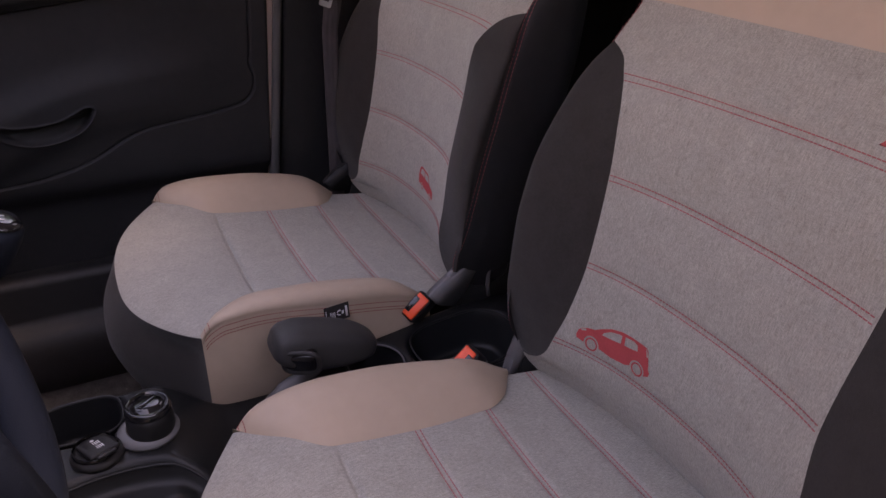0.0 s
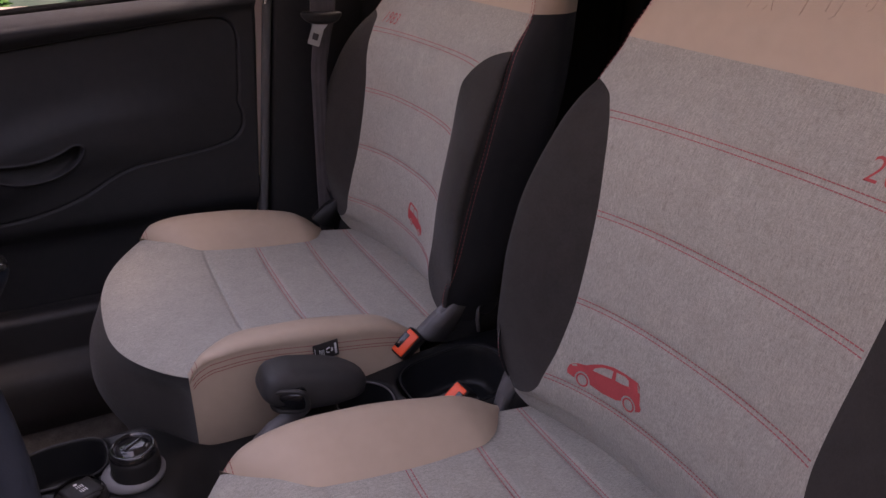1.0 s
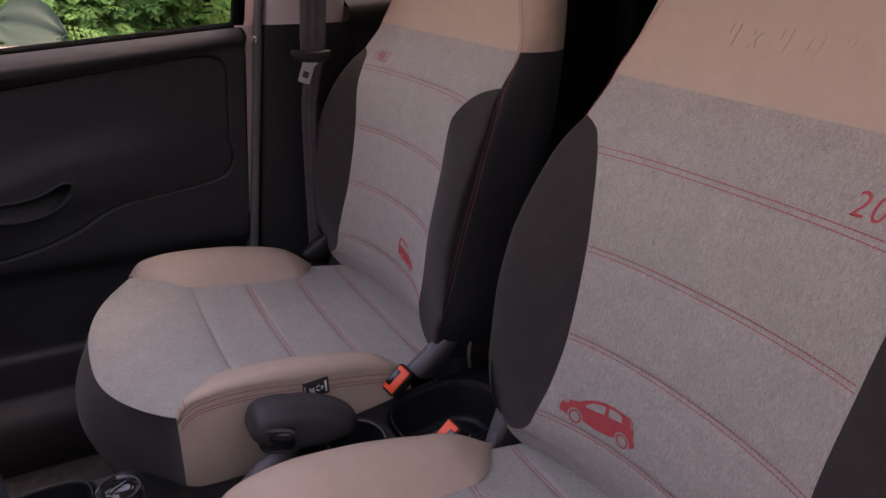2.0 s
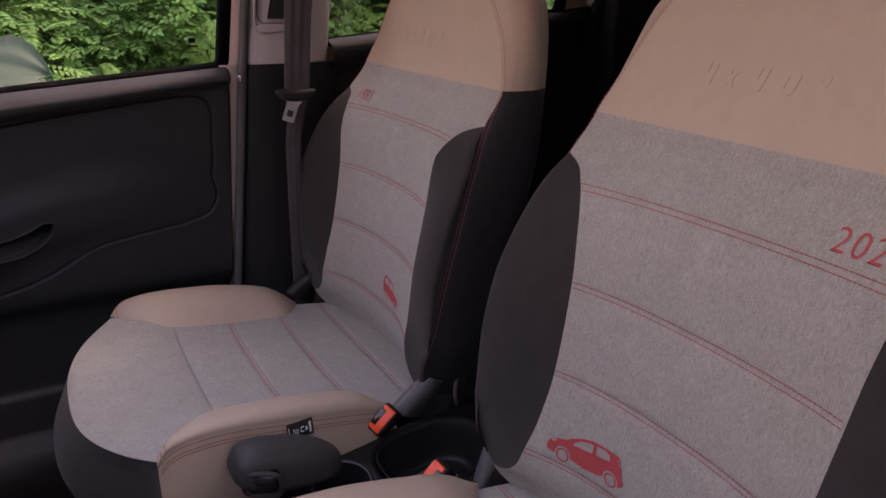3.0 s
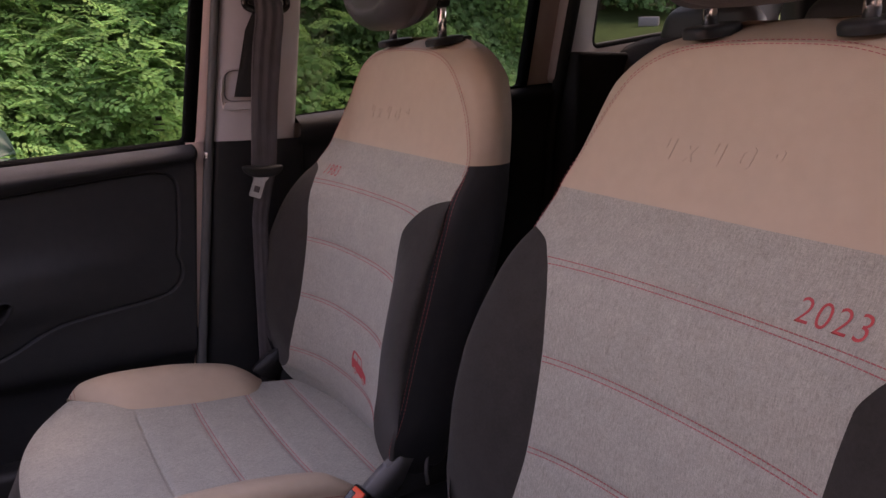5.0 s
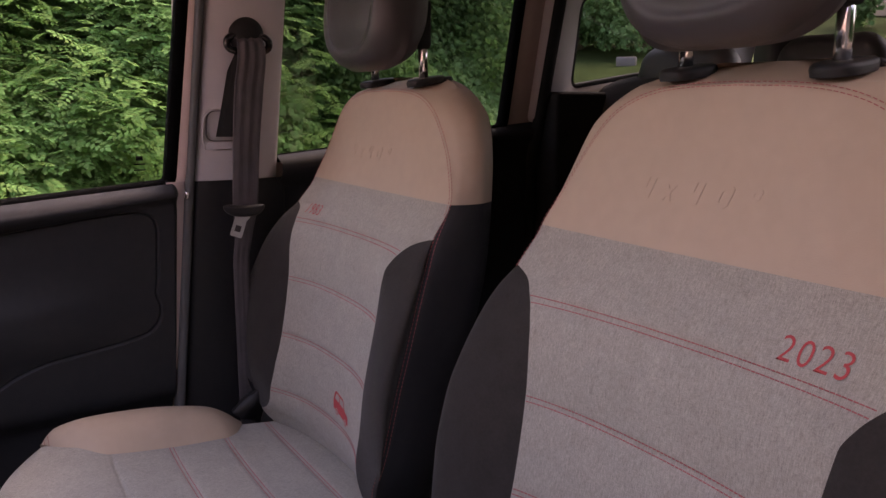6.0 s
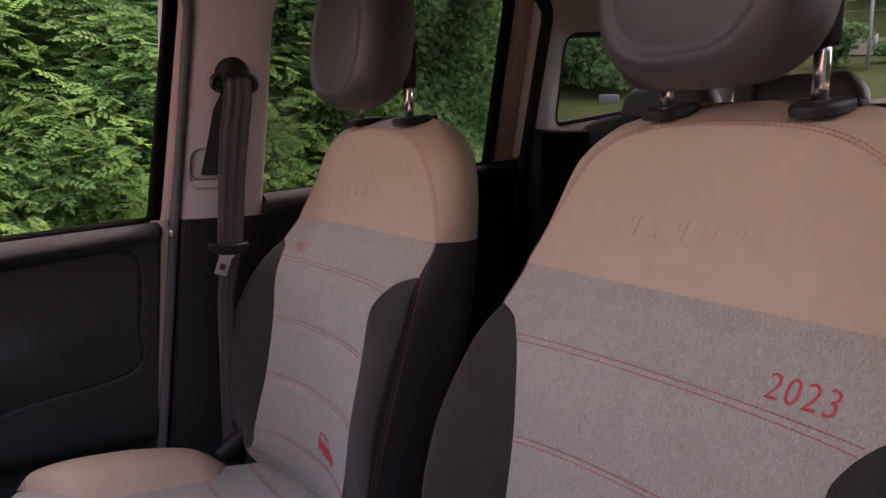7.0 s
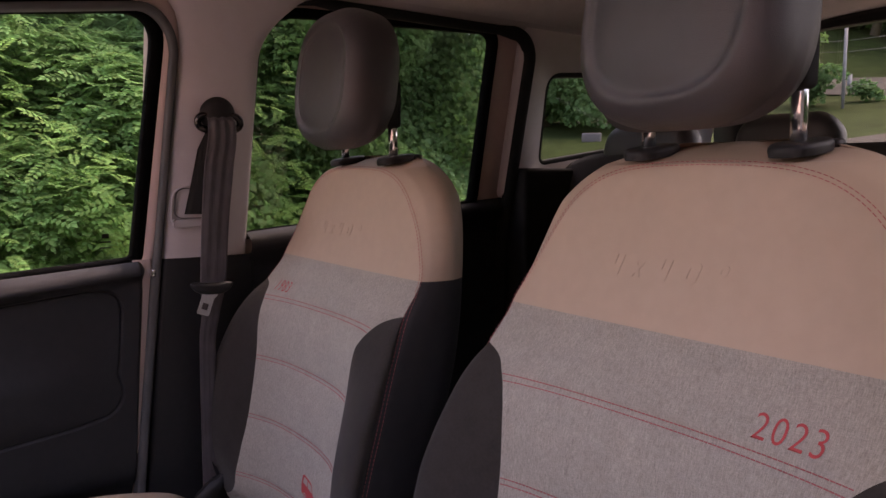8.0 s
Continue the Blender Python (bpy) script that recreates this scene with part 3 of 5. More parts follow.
    for q in frange(-1, 1, 60):
        u = q * 0.246
        yf = cush_front(u)
        zt = cush_top(u, yf)
        k = abs(q) ** 3
        row = []
        for t in frange(0, 1, 20):
            fwd = 0.036 * math.sin(0.5 * math.pi * min(t * 1.6, 1)) - 0.03 * t**3
            ue = u + math.copysign(k * (0.002 + 0.006 * math.sin(math.pi * t) - 0.02 * t**3), q)
            row.append((ue, yf + fwd * (1 - k) + (0.825 - yf) * k * min(t * 6, 1), zt + (0.20 - zt) * t))
        rows.append(row + [(x * 0.97, y - 0.02 * (1 - k), 0.12) for x, y, z in row[-1:]])
    part("cushion_apron", grid(rows), M_DARK, seat, "dark charcoal cloth front of the cushion")
    # base under the cushion
    part("seat_base", rounded_box(-0.225, 0.225, 0.36, 0.84, 0.03, 0.22, 0.02), M_PLASTIC, seat, "black plastic seat base")
    # headrest: cushion, inset face, two posts, two sleeves
    rows = []
    for a in frange(0, 1, 72):
        row = []
        for b in frange(0, 1, 110):
            th, ph = math.pi * (a - 0.5), 2 * math.pi * b
            ct, st = math.cos(th), math.sin(th)
            def pw(v, e):
                return math.copysign(abs(v) ** e, v)
            X = 0.1095 * pw(ct, 0.70 if st > 0 or math.sin(ph) > 0 else 0.42) * pw(math.cos(ph), 0.6)
            Y = 0.063 * pw(ct, 0.7 if math.sin(ph) > 0 else 0.45) * pw(math.sin(ph), 0.75)
            Zz = 0.115 * pw(st, 0.72)
            X *= 1 - 0.10 * (Zz / 0.118 * 0.5 - 0.2)
            if Y < 0 and Zz < 0:
                Zz *= 1 + 0.28 * (Y / 0.063)
            if Y > 0:
                rf = (abs(X / 0.084) ** 2.8 + abs((Zz + 0.004) / 0.086) ** 2.8) ** (1 / 2.8)
                Y += -0.009 / (1 + math.exp(-(1 - rf) / 0.024))
            row.append((X, Y, Zz))
        rows.append(row)
    bm = grid(rows)
    tilt = pose(0.004, 0.290, 1.115, 6)
    part("headrest", moved(bm, tilt), M_VINYL, seat, "dark brown-black vinyl headrest")
    for s in (-1, 1):
        part("headrest_post", tube([(s * 0.082, 0.249, 0.970), (s * 0.082, 0.252, 1.07)], 0.0075, 14), M_CHROME, seat, "chrome headrest post")
        part("post_collar", rounded_box(s * 0.082 - 0.0125, s * 0.082 + 0.0125, 0.240, 0.266, 1.034, 1.110, 0.007, 3), M_RUBBER, seat, "black plastic post housing of the headrest")
        rows = []
        for k, q in ((0.0, 0.0050), (0.55, 0.0050), (0.88, 0.0042), (0.97, 0.0022), (1.0, -0.001), (0.97, -0.007)):
            rows.append([(k * 0.0225 * math.copysign(abs(math.cos(a)) ** 0.75, math.cos(a)), k * 0.033 * math.copysign(abs(math.sin(a)) ** 0.75, math.sin(a)), q) for a in frange(0, 2 * math.pi, 36)[:-1]])
        sleeve = part("headrest_sleeve", moved(grid(rows, close_u=True), pose(s * 0.082, 0.245, 0.9855, -9)), M_PLASTIC, seat, "black plastic headrest sleeve")
        if s < 0:
            part("lock_button", moved(rounded_box(-0.012, 0.012, -0.008, 0.008, -0.005, 0.004, 0.004, 3), pose(s * 0.082 - 0.010, 0.214, 0.988, -9)), M_PLASTIC, sleeve, "black lock button")
    # recliner cover on the inner hinge and outer hinge
    for s in (-1, 1):
        for nm, outline, x0, x1, m, lb in (
            ("hinge_cover", [(0.44, 0.30), (0.43, 0.335), (0.39, 0.375), (0.35, 0.39), (0.325, 0.38), (0.325, 0.34), (0.34, 0.27), (0.42, 0.27)], 0.238, 0.250, M_RUBBER, "black plastic hinge cover"),
            ("hinge_strap", strap, 0.243, 0.262, M_HINGE, "dark grey plastic band over the hinge"),
        ):
            bm = bmesh.new()
            a = [bm.verts.new((s * x0, y, z)) for y, z in outline]
            b = [bm.verts.new((s * x1, y, z)) for y, z in outline]
            bm.faces.new(b)
            bm.faces.new(a)
            for i in range(len(a)):
                bm.faces.new((a[i], a[(i + 1) % len(a)], b[(i + 1) % len(a)], b[i]))
            bmesh.ops.bevel(bm, geom=bm.edges[:], offset=0.0025, segments=2, affect="EDGES")
            part(nm, bm, m if s * x < 0 or m is not M_HINGE else M_PLASTIC, seat, lb if s * x < 0 else "black plastic hinge cover")
        # lit edge of the black cover, put in as a lighter grey tube
        part("hinge_rim", tube([(s * 0.258, y, z) for y, z in ((0.383, 0.325), (0.386, 0.345), (0.385, 0.368), (0.379, 0.390), (0.366, 0.400), (0.350, 0.398), (0.338, 0.385))], 0.0032, 8), M_HINGE, seat, "rim of the hinge cover, greyed for its lit edge")
        part("recline_wheel", lathe([(0.0, 0.010), (0.016, 0.010), (0.020, 0.006), (0.022, 0.0), (0.0, 0.0)], (s * 0.250, 0.368, 0.372), (s, 0, 0)), M_PLASTIC, seat, "black plastic recline wheel")
    return seat


STRAP = [(0.490, 0.345), (0.486, 0.352), (0.455, 0.376), (0.430, 0.388), (0.412, 0.402), (0.400, 0.415), (0.385, 0.4215), (0.360, 0.421), (0.338, 0.413), (0.322, 0.396), (0.315, 0.360), (0.322, 0.358), (0.330, 0.390), (0.344, 0.405), (0.362, 0.412), (0.385, 0.409), (0.402, 0.396), (0.413, 0.373), (0.425, 0.345), (0.447, 0.323), (0.472, 0.330)]
STRAP_LOW = [(0.467, 0.294), (0.449, 0.310), (0.445, 0.335), (0.438, 0.362), (0.420, 0.390), (0.400, 0.410), (0.380, 0.419), (0.360, 0.418), (0.356, 0.405), (0.385, 0.400), (0.399, 0.375), (0.404, 0.340), (0.409, 0.311), (0.452, 0.279)]
def ease(t):
    t = max(0.0, min(1.0, t))
    return t * t * (3 - 2 * t)


def widen(seat, side, du, dy):
    """The backrest's roll towards the door is a little fuller than the inner one."""
    for ob in [c for c in seat.children if c.name.split(".")[0] in ("back_panel", "side_bolster", "side_cover", "stitching")]:
        for v in ob.data.vertices:
            x, y, z = v.co
            if x * side > 0.08 and z > 0.37 and y < 0.47:
                k = ease((x * side - 0.08) / 0.14) * ease((z - 0.37) / 0.10) * ease((0.80 - z) / 0.13)
                v.co.x += side * du * k
                v.co.y += dy * k * ease((y - 0.33) / 0.05)


seat_p = build_seat(SEAT_X, "grey and beige passenger seat with dark rolls and red print", "1983", 0.193, old_car, -0.030, 0.066, 0.066, 0.0, -0.14, 0.432, STRAP, 0.0255)
seat_d = build_seat(-SEAT_X, "grey and beige driver seat with dark rolls and red print", "2023", -0.1025, modern_car, 0.1486, 0.110, 0.110, 0.011, 0.0, 0.4185, STRAP_LOW)
widen(seat_p, 1, 0.014, 0.010)
widen(seat_d, -1, 0.012, -0.003)

# the driver's cushion is worn down towards its front edge
for ob in seat_d.children:
    if ob.name.startswith("cushion"):
        for v in ob.data.vertices:
            if "bolster" in ob.name or "side" in ob.name:
                v.co.y -= 0.018 * min(max((0.56 - v.co.y) / 0.082, 0.0), 1.0) ** 1.5
            v.co.z -= 0.015 * min(max((v.co.y - 0.715) / 0.11, 0.0), 1.3) ** 1.5 * min(max((v.co.z - 0.12) / 0.2, 0.0), 1.0)


# ---------- car body: far side ----------
def side_x(z, off=0.0):
    """The far side wall: upright below the belt line, leaning in above it."""
    return 0.70 + off - (0.22 * (z - 0.80) if z > 0.80 else -0.02 * (0.80 - z))


def arc_outline(corners, radii, n=6):
    """A closed outline with rounded corners."""
    out = []
    k = len(corners)
    for i in range(k):
        p, a, b = Vector(corners[i]), Vector(corners[i - 1]), Vector(corners[(i + 1) % k])
        r = radii[i] if isinstance(radii, (list, tuple)) else radii
        d1, d2 = (a - p).normalized(), (b - p).normalized()
        ang = d1.angle(d2)
        cut = min(r / math.tan(ang / 2), 0.45 * (a - p).length, 0.45 * (b - p).length)
        for t in frange(0, 1, n):
            q = (1 - t) ** 2 * (p + d1 * cut) + 2 * (1 - t) * t * p + t**2 * (p + d2 * cut)
            out.append((q.x, q.y))
    return out


def ring_slab(outer, inner, off0, off1, sx=1):
    """A frame between two outlines of as many points, as thick as off0 to off1, on the side wall."""
    rows = [[(sx * side_x(z, o), y, z) for y, z in ol] for ol, o in ((outer, off0), (inner, off0), (inner, off1), (outer, off1))]
    return grid(rows, close_u=True, close_v=True)


def pane(outline, off, sx=1, thick=0.004):
    bm = bmesh.new()
    a = [bm.verts.new((sx * side_x(z, off), y, z)) for y, z in outline]
    b = [bm.verts.new((sx * side_x(z, off + thick), y, z)) for y, z in outline]
    bm.faces.new(a)
    bm.faces.new(b)
    for i in range(len(a)):
        bm.faces.new((a[i], a[(i + 1) % len(a)], b[(i + 1) % len(a)], b[i]))
    return bm


def grown(outline, d):
    c = Vector((sum(p[0] for p in outline) / len(outline), sum(p[1] for p in outline) / len(outline)))
    out = []
    n = len(outline)
    for i, p in enumerate(outline):
        a, b = Vector(outline[i - 1]), Vector(outline[(i + 1) % n])
        t = b - a
        nrm = Vector((t.y, -t.x)).normalized()
        if nrm.dot(Vector(p) - c) < 0:
            nrm = -nrm
        out.append((p[0] + nrm.x * d, p[1] + nrm.y * d))
    return out


FRONT_WIN = arc_outline([(0.564, 0.803), (0.530, 1.243), (0.95, 1.19), (1.50, 0.86), (1.50, 0.735)], [0.01, 0.05, 0.15, 0.05, 0.02], 8)
REAR_WIN = arc_outline([(0.345, 0.842), (0.335, 1.262), (-0.228, 1.285), (-0.232, 0.895)], [0.012, 0.09, 0.03, 0.012], 8)
QUARTER = arc_outline([(-0.412, 0.980), (-0.394, 1.208), (-0.70, 1.234), (-0.76, 1.03)], [0.03, 0.05, 0.04, 0.04], 8)


# far front door
door = empty("front_door", "closed black-trimmed front door with body-coloured window frame", "car door")
part("window_seal", ring_slab(grown(FRONT_WIN, 0.020), FRONT_WIN, -0.016, 0.012), M_FLOCK, door, "black rubber window channel")
part("window_frame", ring_slab(grown(FRONT_WIN, 0.050), grown(FRONT_WIN, 0.0202), -0.020, 0.03), M_PAINT, door, "beige painted steel window frame")
gl = part("window_pane", pane(grown(FRONT_WIN, 0.008), 0.0), M_GLASS, door, "clear side glass", smooth=False)
gl.visible_shadow = False

INSET = [(1.50, 0.660), (0.992, 0.709), (0.838, 0.728), (0.699, 0.744), (0.640, 0.7485), (0.612, 0.745), (0.597, 0.733), (0.592, 0.712), (0.596, 0.650), (0.599, 0.610), (0.6035, 0.592), (0.601, 0.580), (0.596, 0.568), (0.596, 0.550), (0.602, 0.532), (0.619, 0.514), (0.669, 0.503), (0.745, 0.494), (0.808, 0.486), (0.850, 0.470), (0.894, 0.444), (0.946, 0.424), (1.01, 0.410), (1.2, 0.40), (1.5, 0.40)]
PULL = [(0.892, 0.537), (0.899, 0.520), (0.917, 0.500), (0.945, 0.487), (0.980, 0.481), (1.015, 0.486), (1.045, 0.500), (1.07, 0.525), (1.05, 0.520), (1.024, 0.513), (0.984, 0.512), (0.950, 0.517), (0.925, 0.527), (0.906, 0.538)]


def signed(y, z, poly):
    """Distance of grid points to an outline, negative inside."""
    best, inside = np.full(y.shape, 9.0), np.zeros(y.shape, bool)
    for i in range(len(poly)):
        (ax, ay), (bx, by) = poly[i], poly[(i + 1) % len(poly)]
        dx, dy = bx - ax, by - ay
        t = np.clip(((y - ax) * dx + (z - ay) * dy) / (dx * dx + dy * dy), 0, 1)
        best = np.minimum(best, np.hypot(y - ax - t * dx, z - ay - t * dy))
        if ay != by:
            inside ^= ((ay > z) != (by > z)) & (y < (bx - ax) * (z - ay) / (by - ay) + ax)
    return np.where(inside, -best, best)


def soft_step(v):
    return 1 / (1 + np.exp(-np.clip(v, -40, 40)))


INSET, PULL = arc_outline(INSET, 0.2, 3), arc_outline(PULL, 0.2, 3)


def door_relief(y, z):
    """How far the door card stands proud of its plane, towards the cabin."""
    d = signed(y, z, INSET)
    step = 0.005 * soft_step((d - 0.0012) / 0.0006)
    groove = -0.0040 * np.exp(-(((d + 0.0004) / 0.0016) ** 2))
    zc = 0.576 - 0.02 * np.maximum(0, y - 0.70) - 0.9 * np.maximum(0, y - 0.80) ** 2
    q = np.clip((y - 0.58) / 0.26, 0, 1)
    arm = 0.017 * np.where(z > zc, np.exp(-(((z - zc) / 0.040) ** 2)), np.exp(-(((z - zc) / 0.075) ** 4))) * q * q * (3 - 2 * q)
    arm = np.where(d < 0, arm, arm * np.exp(-((d / 0.03) ** 2)))
    e = signed(y, z, PULL)
    lift = np.clip((z - 0.482) / 0.035, 0, 1)  # the scoop: deepest under its upper edge, running out to the lower lip
    grip = -(0.006 + 0.020 * lift) * soft_step(-e / 0.0016) + 0.0038 * np.exp(-(((e - 0.003) / 0.0028) ** 2))
    sill = 0.020 * soft_step((z - (0.744 - 0.114 * (y - 0.70)) - 0.010) / 0.004)
    foot = -0.03 * soft_step((0.37 - z) / 0.008)
    return step + groove + arm + grip + sill + foot


cy = np.array(frange(0.546, 1.08, 430) + frange(1.085, 1.50, 50))[None, :]
cz = np.array(frange(0.14, 0.40, 40) + frange(0.4015, 0.797, 330))[:, None]
ends = np.maximum(0.0, 1 - (cy - 0.546) / 0.016) ** 2 * 0.03 + np.maximum(0.0, 1 - (0.797 - cz) / 0.030) ** 2 * 0.028
zz = cz - np.where(cz > 0.70, 0.073 * np.maximum(0, cy - 0.56), 0.0) * np.minimum((cz - 0.70) / 0.08, 1)
yy = cy + 0.0 * zz
skew = 0.085 * np.maximum(0, 0.74 - zz) * np.maximum(0, 1 - (cy - 0.546) / 0.045)
card = np.stack([0.667 - door_relief(yy, zz) + ends, yy - 0.003 + skew, zz], 2)
card = np.concatenate([card, np.stack([0 * yy[-1:] + 0.702, card[-1:, :, 1], card[-1:, :, 2]], 2)], 0)
n, k = card.shape[:2]
ids = np.arange(n * k).reshape(n, k)
me = bpy.data.meshes.new("door_card")
me.from_pydata(card.reshape(-1, 3).tolist(), [], np.stack([ids[:-1, :-1], ids[1:, :-1], ids[1:, 1:], ids[:-1, 1:]], 2).reshape(-1, 4).tolist())
bm = bmesh.new()
bm.from_mesh(me)
bpy.data.meshes.remove(me)
part("door_card", bm, M_SOFT, door, "moulded black plastic door card")
rows = [[(x, y, 0.8005 - 0.0728 * (y - 0.564) + dz) for x, dz in ((0.702, -0.012), (0.702, 0.003), (0.690, 0.004), (0.676, 0.001), (0.672, -0.003), (0.674, -0.012))] for y in frange(0.560, 1.49, 24)]
part("waist_seal", grid(rows, close_u=True), M_FLOCK, door, "black rubber strip along the glass")
rows = [[(x, y + 0.072 * max(0, 0.78 - z), z) for x, y in ((0.72, 0.531), (0.676, 0.531), (0.672, 0.534), (0.672, 0.566), (0.72, 0.566))] for z in (0.43, 0.5, 0.6, 0.7, 0.78, 0.80)]
part("door_edge", grid(rows), M_PAINT, door, "beige painted door edge")
part("door_skin", rounded_box(0.70, 0.74, 0.55, 1.52, 0.10, 0.775, 0.01), M_PAINT, door, "beige painted outer skin")

# B pillar trim, belt side
pillar = empty("pillar_b", "grey and black trimmed door pillar", "pillar", kind="structure")
rows = []
for z in frange(0.80, 1.36, 40):
    yf, yr = 0.515 - 0.065 * (z - 0.80), 0.347 - 0.012 * (z - 0.8)
    if z > 1.17:
        k = (z - 1.17) / 0.19
        yr -= 0.22 * k**2
        yf += 0.10 * k**2
    rows.append([(side_x(z, -0.03) - 0.012 * (1 - (2 * t - 1) ** 4) + (0.05 if t in (0, 1) else 0), yr + (yf - yr) * t, z) for t in [0, 0.02, 0.06] + frange(0.12, 0.88, 14) + [0.94, 0.98, 1]])
part("upper_trim", grid(rows), M_TRIM, pillar, "warm grey grained pillar trim")
rows = []
for z in frange(0.05, 0.80, 30):
    yf, yr = 0.5155 + 0.10 * (0.80 - z), 0.33
    x = side_x(0.80, -0.034) + 0.02 * (0.8 - z)
    rows.append([(x - 0.010 * (1 - (2 * t - 1) ** 4) + (0.05 if t in (0, 1) else 0), yr + (yf - yr) * t, z) for t in [0, 0.02, 0.06] + frange(0.12, 0.88, 8) + [0.94, 0.98, 1]])
part("lower_trim", grid(rows), M_PLASTIC, pillar, "black grained pillar trim")
seal = [(side_x(z, -0.036) if z > 0.8 else 0.664, 0.521 - 0.055 * (z - 0.80) + 0.05 * max(0, 0.80 - z), z) for z in frange(0.08, 1.17, 40)]
seal += [(side_x(1.17 + 0.075 * math.sin(a), -0.036), 0.5007 + 0.06 * (1 - math.cos(a)), 1.17 + 0.075 * math.sin(a)) for a in frange(0.1, math.pi / 2, 8)]
seal += [(side_x(1.245 - 0.135 * k, -0.036), 0.561 + k, 1.245 - 0.135 * k) for k in frange(0.04, 0.5, 8)]
rows = []
for i, p in enumerate(seal):
    t = (Vector(seal[min(i + 1, len(seal) - 1)]) - Vector(seal[max(i - 1, 0)])).normalized()
    w = Vector((-1, 0, -0.2)).cross(t).normalized()
    wide = 0.004 * min(max((0.82 - p[2]) / 0.05, 0), 1)
    w = -w if w.y < 0 and p[2] < 1.1 else w
    rows.append([Vector(p) + w * q + Vector((-h, 0, 0)) for q, h in ((-0.0062, -0.02), (-0.0062, 0.001), (-0.0045, 0.004), (0.0, 0.005), (0.0045 + wide, 0.004), (0.0062 + wide, 0.001), (0.0062 + wide, -0.02))])
part("door_seal", grid(rows), M_SEAL, pillar, "dark grey rubber door seal")
part("pillar_core", rounded_box(0.69, 0.74, 0.30, 0.55, 0.05, 0.80, 0.01), M_PAINT, pillar, "painted pillar")

# rear door
rdoor = empty("rear_door", "closed black-trimmed rear door with beige painted window frame", "car door")
part("window_seal", ring_slab(grown(REAR_WIN, 0.016), REAR_WIN, -0.014, 0.012), M_FLOCK, rdoor, "black rubber window channel")
part("window_frame", ring_slab(grown(REAR_WIN, 0.09), grown(REAR_WIN, 0.0162), -0.008, 0.03), M_PAINT, rdoor, "beige painted steel window frame")
part("window_pane", pane(grown(REAR_WIN, 0.008), 0.0), M_TINTED, rdoor, "tinted side glass", smooth=False)
rows = []
for z in frange(0.05, 1.0, 50):
    row = []
    for y in frange(-0.36, 0.345, 30):
        zt = 0.842 - 0.09 * (y - 0.345)
        zz = 0.05 + (z - 0.05) / 0.95 * (zt - 0.05)
        k = (zt - zz)
        row.append((0.672 - 0.03 / (1 + math.exp((k - 0.05) / 0.006)) + 0.03 * max(0, 1 - k / 0.012) ** 2, y, zz))
    rows.append(row)
rows.append([(0.702, y, z) for x, y, z in rows[-1]])
part("door_card", grid(rows), M_SOFT, rdoor, "black plastic door card")

# closing sheets of the body between the doors
for yy in ((-0.41, -0.30), (0.357, 0.535)):
    sh = part("body_sheet", grid([[(side_x(z, o), y, z) for o, y in ((0.012, yy[0]), (0.012, yy[1]), (0.04, yy[1]), (0.04, yy[0]))] for z in (0.10, 0.5, 0.8, 1.1, 1.36)], close_u=True), M_PAINT, None, smooth=False)
    tagged(sh, "painted steel door pillar of the car body", "car body", kind="structure")

# C pillar and quarter light
cpil = empty("pillar_c", "grey trimmed rear pillar with small fixed window", "pillar", kind="structure")
outer = arc_outline([(-0.312, 0.90), (-0.305, 1.36), (-1.12, 1.38), (-1.12, 0.90)], 0.02, 8)
part("upper_trim", ring_slab(outer, QUARTER, -0.035, 0.02), M_TRIM, cpil, "warm grey pillar trim")
part("window_seal", ring_slab(QUARTER, grown(QUARTER, -0.010), -0.032, 0.012), M_RUBBER, cpil, "black glass edge")
part("window_pane", pane(QUARTER, 0.0), M_TINTED, cpil, "tinted fixed glass", smooth=False)
rim = [(-0.328, z) for z in frange(0.30, 1.225, 24)]
rim += [(-0.268 - 0.06 * math.cos(a), 1.225 + 0.062 * math.sin(a)) for a in frange(0.1, math.pi / 2, 8)]
rim += [(y, 1.289) for y in frange(-0.225, 0.20, 9)]
rim += [(0.235 + 0.10 * math.sin(a), 1.189 + 0.10 * math.cos(a)) for a in frange(0.05, 0.9, 6)]
part("door_seal", tube([(side_x(z, -0.036 if y < 0.24 else -0.030), y, z) for y, z in rim], [0.016 if y < -0.26 else 0.011 if y < 0.2 else max(0.002, 0.011 - 0.12 * (y - 0.2)) for y, z in rim], 10), M_RUBBER, cpil, "black rubber door seal")
part("lower_trim", rounded_box(0.585, 0.72, -1.15, -0.335, 0.05, 0.975, 0.012), M_RUBBER, cpil, "black plastic luggage side")

# near side: plain closed rear door and pillar, open front door space
for name, y0, y1, z0, z1 in (("sill", -1.15, 1.5, 0.0, 0.12), ("rear", -1.15, 0.30, 0.12, 0.86)):
    part("wall_west_" + name, rounded_box(-0.74, -0.68, y0, y1, z0, z1, 0.01), M_SOFT, None)
for o in [ob for ob in scene.objects if ob.name.startswith("wall_west_")]:
    tagged(o, "black inner side panel of the car body", "car body", kind="structure")
nb = part("pillar_b_near", pane([(0.305, 0.10), (0.30, 1.34), (0.455, 1.34), (0.475, 0.80), (0.49, 0.10)], 0.0, -1, 0.05), M_TRIM, None, smooth=False)
tagged(nb, "grey trimmed door pillar", "pillar", kind="structure")
nwin = empty("window_west", "tinted rear side window of the car", "window", kind="structure")
hole = arc_outline([(0.285, 0.865), (0.280, 1.262), (-0.245, 1.285), (-0.25, 0.895)], 0.03, 8)
part("window_frame", ring_slab(grown(hole, 0.045), hole, -0.02, 0.02, -1), M_PAINT, nwin, "beige painted window frame")
